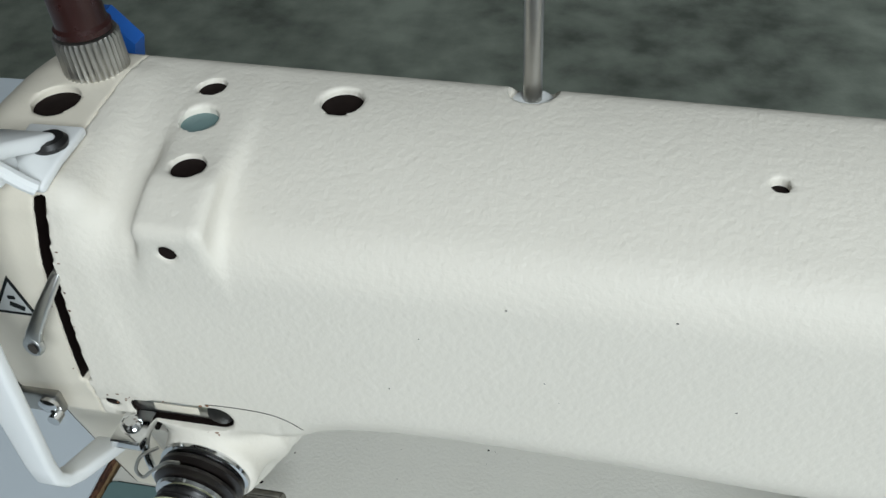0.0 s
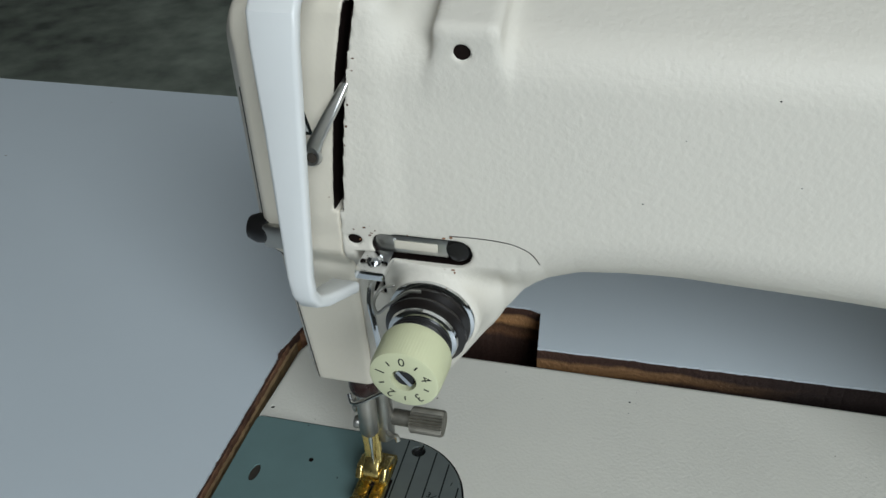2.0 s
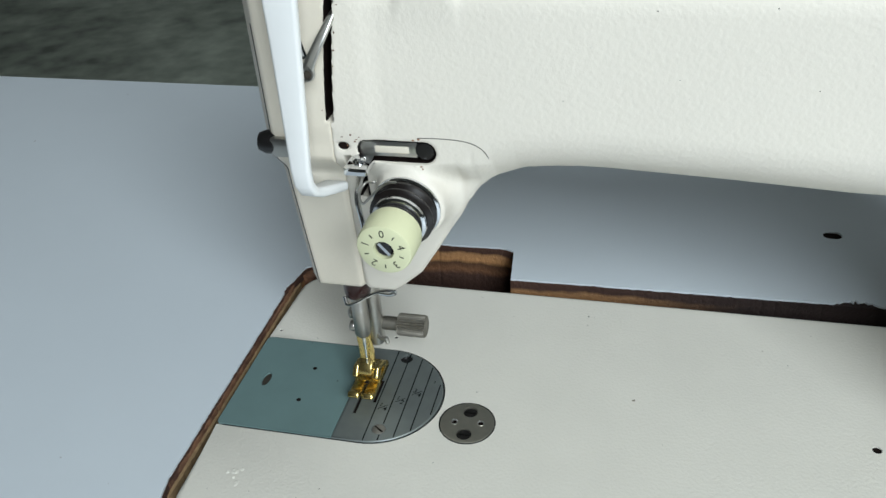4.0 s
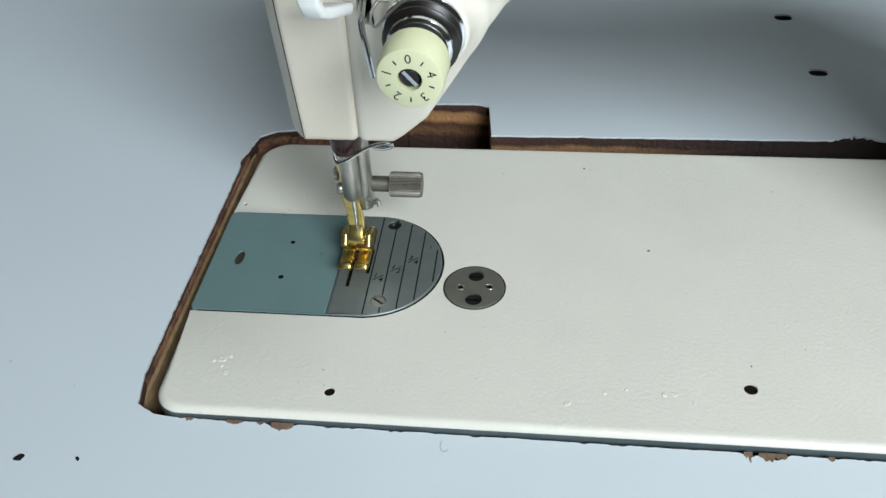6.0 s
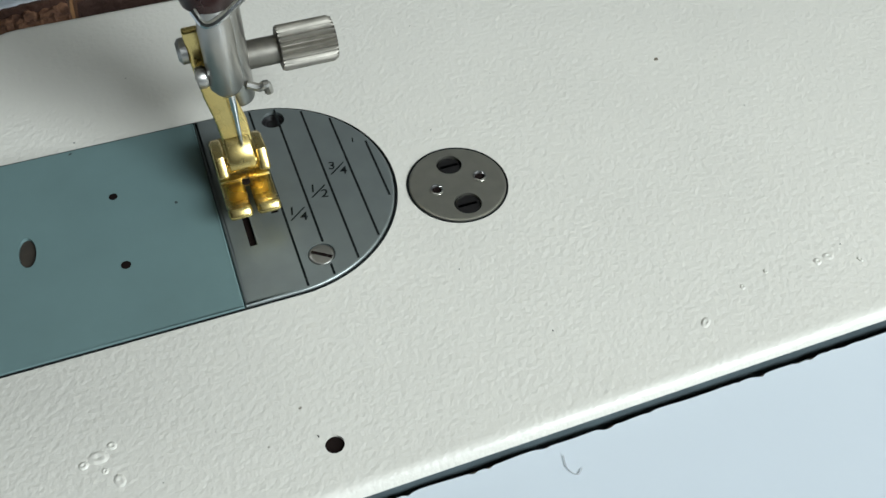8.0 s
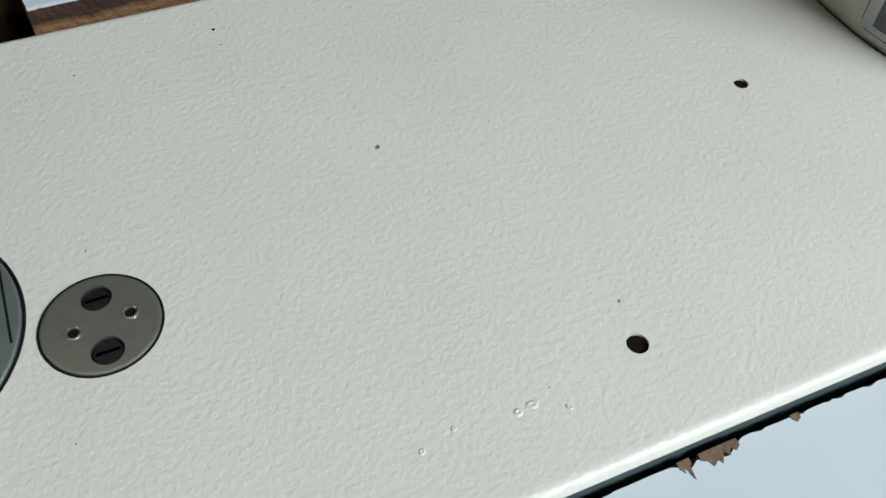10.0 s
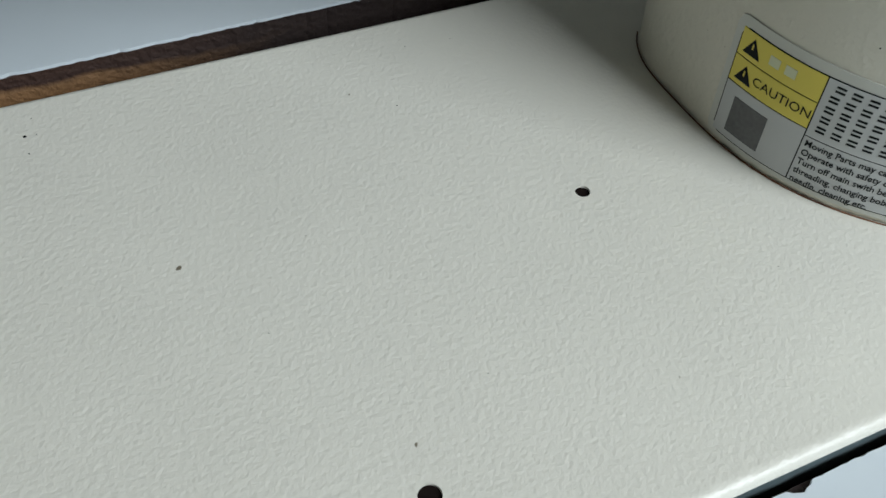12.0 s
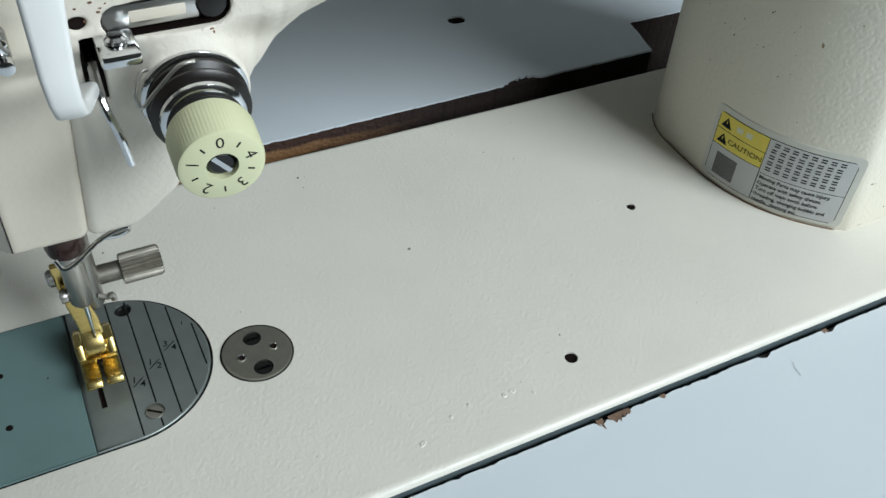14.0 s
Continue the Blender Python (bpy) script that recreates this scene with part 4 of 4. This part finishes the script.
dial = part("tension_dial", tilt(lathe([(0.0090, 0.0), (0.0102, 0.0006), (0.0106, 0.0018), (0.0104, 0.0112), (0.0100, 0.0126), (0.0092, 0.0130), (0.0038, 0.0130), (0.0038, 0.0090), (0.0, 0.0090)], (TX, 0.0410, TZ2), "-y", 216, 72, 0.00018, (0.0016, 0.0113))), DIALM, sm, "pale yellow plastic tension dial numbered 0 to 4")
part("dial_screw", tilt(lathe([(0.0033, 0), (0.0033, 0.0030), (0.0026, 0.0036), (0.0, 0.0036)], (TX, 0.0325, TZ2), "-y", 24)), BLACK, dial, "slotted steel spindle")
part("screw_slot", tilt(turn(block(-0.0030, 0.0030, -0.0002, 0.0002, -0.0006, 0.0006), pose(TX, 0.0288, TZ2, 0, 50, 0))), CHROME, dial)
for i in range(10):
    a = radians(90 - 36 * i)
    cx, cz = TX + 0.0069 * math.cos(a), TZ2 + 0.0069 * math.sin(a)
    if i % 2 == 0:
        txt = "04321"[i // 2]
        rot = a - math.pi / 2
        bm = glyphs(txt, 0.0043, lambda u, v: (cx + u * math.cos(rot) - v * math.sin(rot), 0.0410 - 0.01305, cz + u * math.sin(rot) + v * math.cos(rot)))
        lettering("numeral", tilt(bm), INK, dial, "dark dial numeral")
    else:
        part("tick", tilt(turn(block(-0.0008, 0.0008, -0.0001, 0.0001, -0.0002, 0.0002), pose(cx, 0.0410 - 0.0130, cz, 0, -math.degrees(a), 0))), INK, dial)
part("check_spring", wire([(0.0960, 0.052, 0.1410), (0.0935, 0.048, 0.1425), (0.0915, 0.046, 0.1385), (0.0925, 0.046, 0.1350), (0.0960, 0.046, 0.1385), (0.1020, 0.046, 0.1440), (0.1060, 0.046, 0.1448)], 0.0005, 8, 8), STEEL, sm, "thin bent check spring wire")
part("thread_hook", wire([(0.0858, 0.072, 0.1375), (0.0853, 0.064, 0.1335), (0.0855, 0.0585, 0.1290), (0.0872, 0.0560, 0.1215), (0.0885, 0.0550, 0.1125)], 0.0013, 10, 6, 0.0010), CHROME, sm, "curved steel thread hook")
part("side_screw", lathe([(0.0020, 0), (0.0024, 0.001), (0.0022, 0.0042), (0.0, 0.0046)], (0.1120, 0.082, 0.110), "x", 14), BLACK, sm)

# top fittings
kn = part("pressure_screw", lathe([(0.0079, 0.0), (0.0083, 0.0006), (0.0083, 0.0104), (0.0077, 0.0114), (0.0, 0.0114)], (0.0790, 0.1060, 0.2262), "z", 108, 36, 0.0007, (0.0006, 0.0105)), STEEL, sm, "knurled steel pressure nut with a maroon cap")
part("cap", lathe([(0.0060, 0.0), (0.0072, 0.0006), (0.0072, 0.0020), (0.0064, 0.0028), (0.0064, 0.0180), (0.0058, 0.0186), (0.0058, 0.0410), (0.0050, 0.0430), (0.0, 0.0435)], (0.0790, 0.1060, 0.2376), "z", 48), MAROON, kn, "dark maroon plastic cap")
rod = part("thread_rod", lathe([(0.0023, 0.0), (0.0023, 0.1200), (0.0018, 0.1216), (0.0, 0.1220)], (0.1910, 0.1090, 0.2228), "z", 24), STEEL, sm, "upright plain steel thread rod")
part("rod_collar", lathe([(0.0050, 0.0), (0.0050, 0.0008), (0.0040, 0.0014), (0.0024, 0.0014)], (0.1910, 0.1090, 0.2227), "z", 24), GUARD, rod, "pale washer")

# needle bar, presser bar and foot
nb = part("needle_bar", lathe([(0.0, 0.0), (0.0028, 0.0), (0.0038, 0.0016), (0.0038, 0.0170), (0.0036, 0.0190), (0.0036, 0.0390)], (0.0672, 0.0890, 0.0350), "z", 32), STEEL, sm, "polished steel needle bar")
part("needle", lathe([(0.0, 0.0), (0.0003, 0.002), (0.0005, 0.0040), (0.00055, 0.0160), (0.0008, 0.0200), (0.0008, 0.0260)], (0.0676, 0.0880, 0.0100), "z", 14), CHROME, nb, "thin steel needle")
part("bush", lathe([(0.0058, 0.0), (0.0062, 0.002), (0.0062, 0.012), (0.0, 0.012)], (0.0672, 0.0900, 0.0590), "z", 32), MAROON, nb, "dark oily bush")
part("needle_screw", lathe([(0.0022, 0), (0.0026, 0.0008), (0.0024, 0.0024), (0.0, 0.0028)], (0.0635, 0.0900, 0.0390), "-x", 18), STEEL, nb)
part("thread_clip", wire([(0.0632, 0.0830, 0.0615), (0.0650, 0.0810, 0.0590), (0.0690, 0.0815, 0.0600), (0.0760, 0.0840, 0.0635), (0.0810, 0.0850, 0.0652), (0.0855, 0.0860, 0.0650), (0.0862, 0.0870, 0.0630), (0.0830, 0.0872, 0.0616), (0.0785, 0.0870, 0.0620)], 0.0008, 8, 8), CHROME, sm, "looped chrome thread clip")
pb = part("presser_bar", lathe([(0.0, 0.0), (0.0038, 0.0), (0.0042, 0.001), (0.0042, 0.0480)], (0.0700, 0.0985, 0.0240), "z", 32), STEEL, sm, "steel presser bar")
th = part("thumb_screw", lathe([(0.0034, 0.0), (0.0034, 0.0075), (0.0052, 0.0078), (0.0055, 0.0084), (0.0055, 0.0205), (0.0050, 0.0214), (0.0, 0.0214)], (0.0738, 0.1000, 0.0345), "x", 130, 26, 0.0009, (0.0083, 0.0206)), KNURL, sm, "knurled steel presser foot thumb screw")
part("clamp_pin", wire([(0.0722, 0.0950, 0.0300), (0.0750, 0.0940, 0.0292), (0.0765, 0.0938, 0.0300), (0.0770, 0.0938, 0.0275)], 0.0011, 8, 4), STEEL, th)
pf = part("presser_foot", strip([(0.0960, 0.0480), (0.0955, 0.0400), (0.0940, 0.0300), (0.0920, 0.0230), (0.0905, 0.0170)], [0.0603, 0.0606, 0.0616, 0.0630, 0.0634], [0.0650, 0.0660, 0.0685, 0.0702, 0.0706], 0.0024, 0.0006), GOLD, sm, "gold-plated hinged presser foot")
part("shank_screw", lathe([(0.0030, 0), (0.0030, 0.0014), (0.0020, 0.0022), (0.0, 0.0022)], (0.0606, 0.0965, 0.0420), "-x", 18), STEEL, pf)
# Dark block for the shade in the shank's slot.
part("shank_slot", block(0.0640, 0.0662, 0.0935, 0.0965, 0.0400, 0.0440, 0.0004), HOLE, pf)
part("hinge", strip([(0.0930, 0.0190), (0.0900, 0.0182), (0.0872, 0.0160), (0.0858, 0.0125)], [0.0634] * 4, [0.0700] * 4, 0.0024, 0.0006), GOLD, pf)
part("hinge_pin", lathe([(0.0, 0), (0.0020, 0.0), (0.0022, 0.0004), (0.0022, 0.0126), (0.0020, 0.0130), (0.0, 0.0130)], (0.0602, 0.0885, 0.0120), "x", 20), GOLD, pf)
for x0, x1 in ((0.0602, 0.0630), (0.0704, 0.0732)):
    part("hinge_ear", strip([(0.0985, 0.0100), (0.0940, 0.0135), (0.0880, 0.0145), (0.0850, 0.0110)], [x0] * 4, [x1] * 4, 0.0030, 0.0007), GOLD, pf)
for x0, x1 in ((0.0602, 0.0660), (0.0672, 0.0730)):
    part("toe", strip([(0.1020, 0.0062), (0.0880, 0.0060), (0.0800, 0.0060), (0.0770, 0.0068), (0.0752, 0.0086)], [x0] * 5, [x1] * 5, 0.0030, 0.0009), GOLD, pf)
part("sole", block(0.0602, 0.0730, 0.0868, 0.1030, 0.0046, 0.0082, 0.0008), GOLD, pf)
# Dark disc for the shade in the foot's needle hole.
part("needle_hole", lathe([(0.0011, 0.0), (0.0009, 0.0003), (0.0, 0.0003)], (0.0666, 0.0862, 0.0072), "z", 14), HOLE, pf)

# warning label round the column
yy = np.linspace(0.0972, 0.0395, 200)
xx = column_left(yy)
ss = np.concatenate([[0], np.cumsum(np.hypot(np.diff(xx), np.diff(yy)))])
LW = float(ss[-1])


def on_column(s, z, off):
    y = float(np.interp(s, ss, yy))
    d = max(0.115 - y, 0)
    t = Vector((-3 * 78 * d * d, 1.0))
    nrm = Vector((-1.0, -3 * 78 * d * d)).normalized()
    x = float(column_left(np.array(y))) - 0.05 * z
    return (x + nrm.x * off, y + nrm.y * off, z)


def patch(s0, s1, z0, z1, off, r=0.0, n=40):
    """A thin sheet bent round the column."""
    bm = bmesh.new()
    cols = []
    for i in range(n + 1):
        s = s0 + (s1 - s0) * i / n
        cut = 0.0
        if r:
            e = min(s - s0, s1 - s)
            if e < r:
                cut = r - math.sqrt(max(0, r * r - (r - e) ** 2))
        cols.append([bm.verts.new(on_column(s, z, o)) for z, o in ((z0 + cut, off - 0.0003), (z0 + cut, off), (z1 - cut, off), (z1 - cut, off - 0.0003))])
    for a, b in zip(cols, cols[1:]):
        for k in range(3):
            bm.faces.new((a[k], b[k], b[k + 1], a[k + 1]))
    return bm


LB, LT = 0.0020, 0.0415
wl = part("warning_label", patch(0.0, LW, LB, LT, 0.00035, 0.003, 80), CLEAR, sm, "silver and yellow caution label bent round the column")
i0, i1, b0, b1 = 0.0022, LW - 0.0030, LB + 0.0016, LT - 0.0030
mid_s, zy0, zym = 0.0280, 0.0215, 0.0300
zw = 0.0195
part("label_border", patch(i0, i1, b0, b1, 0.00045, 0.0025, 80), INK, wl)
e = 0.00035
part("label_field", patch(i0 + e, mid_s - e / 2, b0 + e, zy0 - e / 2, 0.00055, 0.0, 30), LABELM, wl)
part("label_field", patch(mid_s + e / 2, i1 - e, b0 + e, zw - e / 2, 0.00055, 0.0, 40), LABELM, wl)
part("label_field", patch(mid_s + e / 2, i1 - e, zw + e / 2, b1 - e, 0.00055, 0.0, 40), LABELM, wl)
part("label_field", patch(i0 + e, mid_s - e / 2, zy0 + e / 2, zym - e / 2, 0.00055, 0.0, 30), YELLOW, wl, "yellow caution field")
part("label_field", patch(i0 + e, mid_s - e / 2, zym + e / 2, b1 - e, 0.00055, 0.0, 30), YELLOW, wl, "yellow caution field")
part("plain_square", patch(0.0065, 0.0178, 0.0062, 0.0180, 0.00065, 0.0, 16), GREYSQ, wl, "plain dark square")


def sign(s, z, h):
    bm = bmesh.new()
    vs = [bm.verts.new(on_column(*p, 0.00068)) for p in ((s - h * 0.56, z - h / 2), (s + h * 0.56, z - h / 2), (s, z + h / 2))]
    bm.faces.new(vs)
    return bm


for z in ((zym + b1) / 2, (zy0 + zym) / 2):
    lettering("caution_sign", sign(0.0070, z, 0.0052), INK, wl)
    part("caution_stroke", patch(0.00675, 0.00725, z - 0.0006, z + 0.0010, 0.0008, 0, 2), YELLOW, wl)
lettering("lettering", glyphs("CAUTION", 0.0039, lambda u, v: on_column(0.0188 + u, (zy0 + zym) / 2 + v, 0.00068)), INK, wl, "black word CAUTION")
for i in range(2):
    part("bar", patch(0.0125 + 0.0048 * i, 0.0157 + 0.0048 * i, (zym + b1) / 2 - 0.0014, (zym + b1) / 2 + 0.0014, 0.00062, 0, 6), DIALM, wl)
for j in range(5):
    z = b1 - 0.0024 - j * 0.0033
    for i in range(8):
        s = mid_s + 0.0020 + i * 0.0040 + (0.0006 if j == 0 else 0)
        if s + 0.0026 < i1:
            for k in range(2):
                part("bar", patch(s, s + 0.0024, z - 0.0010 + k * 0.0013, z - 0.0004 + k * 0.0013, 0.00065, 0, 2), INK, wl)
for j, txt in enumerate(("Moving Parts may cause injury.", "Operate with safety divices.", "Turn off main swith before", "threading, changing bobbin and", "needle, cleaning etc.")):
    z = zw - 0.0021 - j * 0.00315
    lettering("lettering", glyphs(txt, 0.0029, lambda u, v: on_column(mid_s + 0.0009 + u * 0.88, z + v, 0.00068), align="LEFT", bold=0.00004), INK, wl, "black line of safety instructions")
random.seed(11)
for i in range(14):
    s, z = random.uniform(-0.02, 0.05), random.uniform(0.045, 0.10)
    yq = float(np.interp(s, ss, yy)) if s >= 0 else 0.094 - s
    d = max(0.115 - yq, 0)
    r = random.choice((0.00015, 0.0002, 0.0002, 0.00025, 0.0004))
    x = float(column_left(np.array(yq))) - 0.05 * z
    part("dirt_speck", lathe([(r, -0.0002), (r * 0.7, 0.0002), (0, 0.0003)], (x, yq, z), "-x", 7), GROOVE, sm)


# blue tab behind the arm
bm = bmesh.new()
loops = [[bm.verts.new((x, y, z)) for x, z in ((0.057, 0.209), (0.071, 0.209), (0.0735, 0.2185), (0.066, 0.2275), (0.057, 0.2275))] for y in (0.133, 0.139)]
for i in range(5):
    bm.faces.new((loops[0][i], loops[0][(i + 1) % 5], loops[1][(i + 1) % 5], loops[1][i]))
bm.faces.new(loops[0])
bm.faces.new(loops[1])
bt = part("lifter_tab", bm, BLUE, sm, "bright blue plastic tab behind the arm")
part("tab_stem", block(0.061, 0.067, 0.108, 0.135, 0.210, 0.216, 0.0006), STEEL, bt)
# small scraps and scratches on the table
random.seed(21)
for x, y, r in ((-0.041, -0.0225, 0.0022), (-0.019, -0.0215, 0.0012), (-0.0405, -0.0225, 0.0014)):
    bm = lathe([(r, 0.0), (r * 0.8, 0.0004), (r * 0.4, 0.0007), (0, 0.0005)], (0, 0, 0), seg=9)
    for v in bm.verts:
        v.co.x *= 1 + 0.5 * noise.noise(v.co * 900)
        v.co.y *= 0.55 + 0.5 * noise.noise(v.co * 700 + Vector((3, 1, 0)))
    ob = part("lint_scrap", turn(bm, pose(x, y, TZ, 0, 0, random.uniform(0, 180))), GROOVE)
    tagged(ob, "small dark scrap of lint on the white table", "lint", "lint scraps on the table")

random.seed(33)
for i in range(30):
    k = i % 4
    if k == 0:
        z = random.uniform(0.165, 0.215)
        x = float(slit_x(z)) + random.choice((-1, 1)) * random.uniform(0.0019, 0.0032)
    elif k == 1:
        z, x = 0.1512 + random.choice((-1, 1)) * random.uniform(0.0046, 0.0060), random.uniform(0.088, 0.116)
    elif k == 2:
        x, z = random.uniform(0.079, 0.092), random.uniform(0.150, 0.160)
    else:
        x, z = random.uniform(0.13, 0.25), random.uniform(0.16, 0.21)
    r = random.uniform(0.00012, 0.00036) * (0.6 if k == 3 else 1.0)
    bm = lathe([(r, -0.0003), (r * 0.8, 0.00008), (0.0, 0.0001)], (0, 0, 0), "-y", 8)
    turn(bm, pose(x, front_y(x, z), z) @ Matrix.Diagonal((random.uniform(0.7, 2.2), 1, random.uniform(0.7, 1.6), 1)))
    part("oil_speck", bm, TORN if k != 3 else GROOVE, sm)


# torn board along the cutout
def ledge(x0, x1, y0, y1, top, rough, step, seed):
    bm = bmesh.new()
    nx, ny = max(2, round((x1 - x0) / step)), max(2, round((y1 - y0) / step))
    g = []
    for i in range(nx + 1):
        row = []
        for j in range(ny + 1):
            x, y = x0 + (x1 - x0) * i / nx, y0 + (y1 - y0) * j / ny
            n = noise.noise((x * 300, y * 300, seed)) + 0.6 * noise.noise((x * 900, y * 900, seed + 3))
            row.append(bm.verts.new((x + 0.0006 * noise.noise((y * 500, x * 500, seed)), y + 0.0006 * noise.noise((x * 500, y * 500, seed + 7)), top + rough * n)))
        g.append(row)
    for i in range(nx):
        for j in range(ny):
            bm.faces.new((g[i][j], g[i + 1][j], g[i + 1][j + 1], g[i][j + 1]))
    rim = [e for e in bm.edges if len(e.link_faces) == 1]
    low = bmesh.ops.extrude_edge_only(bm, edges=rim)["geom"]
    for v in low:
        if isinstance(v, bmesh.types.BMVert):
            v.co.z = -0.030
    return bm


part("torn_edge", ledge(-0.0080, 0.0305, 0.1845, 0.1970, -0.0062, 0.0016, 0.0009, 2.0), TORN, table, "torn reddish-brown board edge")
part("torn_edge", ledge(-0.0103, -0.0082, 0.010, 0.186, -0.0056, 0.0010, 0.0009, 5.0), TORN, table, "torn reddish-brown board edge")
part("wood_strip", ledge(-0.0086, -0.0066, 0.008, 0.180, -0.0085, 0.0004, 0.0011, 8.0), TAN, table, "bare tan wood strip inside the cutout")


def splinter(x, y, w, l, seed):
    """A flake of torn board at the cut, jagged on its free side."""
    bm = bmesh.new()
    n = 9
    back = [(x - w / 2 + w * i / n, y + 0.0004) for i in range(n + 1)]
    free = [(px + 0.0004 * noise.noise((px * 900, seed, 2)), y - l * (0.35 + 0.65 * math.sin(math.pi * (i + 0.5) / (n + 1))) * (0.75 + 0.8 * noise.noise((px * 1300, seed, 5)))) for i, (px, _) in enumerate(back)]
    top = [bm.verts.new((*p, TZ + 0.0003)) for p in back] + [bm.verts.new((*p, TZ + 0.0001)) for p in free[::-1]]
    low = [bm.verts.new((v.co.x, v.co.y, TZ - 0.0012)) for v in top]
    bm.faces.new(top)
    bm.faces.new(low)
    for i in range(len(top)):
        bm.faces.new((top[i], top[(i + 1) % len(top)], low[(i + 1) % len(top)], low[i]))
    return bm


for k, (x, w, l) in enumerate(((0.0165, 0.003, 0.0014), (0.0340, 0.006, 0.0018), (0.0440, 0.0025, 0.0012), (0.0525, 0.0085, 0.0034), (0.2215, 0.0030, 0.0036), (0.2300, 0.0095, 0.0036), (0.2500, 0.0022, 0.0018), (0.3320, 0.0025, 0.0020))):
    part("splinter", splinter(x, -0.0005 - 0.0044 * x, w, l, 3.0 * k), FLAKE, table, "small torn flake of brown board")
# grime along the foot of the column
pts = []
for i in range(26):
    y = 0.145 - (0.145 - 0.0405) * i / 25
    pts.append((float(column_left(np.array(y))) - 0.0002, y, 0.0002))
part("grime_line", wire(pts, 0.00022, 6, 2), TORN, sm, "brown grime along the foot of the column")
LINT = [[(0.308, -0.0095, 0), (0.3065, -0.0125, 0), (0.3062, -0.0160, 0)], [(0.113, -0.004, 0), (0.1125, -0.007, 0), (0.114, -0.009, 0), (0.1155, -0.008, 0)]]
# threads of lint
for p in LINT:
    tagged(part("lint_thread", wire([Vector(q) + Vector((0, 0, TZ + 0.0003)) for q in p], 0.00008, 6, 5), LINTM), "short grey thread of lint on the white table", "lint", "lint threads on the table")

# fine joints on the head
part("seam_line", wire([(0.0532 + 0.0020 * min(1.0, (z - 0.0695) / 0.08), front_y(0.0532 + 0.0020 * min(1.0, (z - 0.0695) / 0.08), z) + 0.0001, z) for z in np.linspace(0.0700, 0.198, 30)], 0.00034, 6, 2), RECESS, sm, "thin dark joint of the face plate")
part("seam_line", wire([(x, front_y(x, z) + 0.00005, z) for x, z in ((0.112, 0.1573), (0.118, 0.1575), (0.124, 0.1574), (0.130, 0.1567), (0.1345, 0.1548), (0.1365, 0.1525), (0.1375, 0.1500))], 0.0002, 6, 3), RECESS, sm, "thin brown joint beside the thread guide")
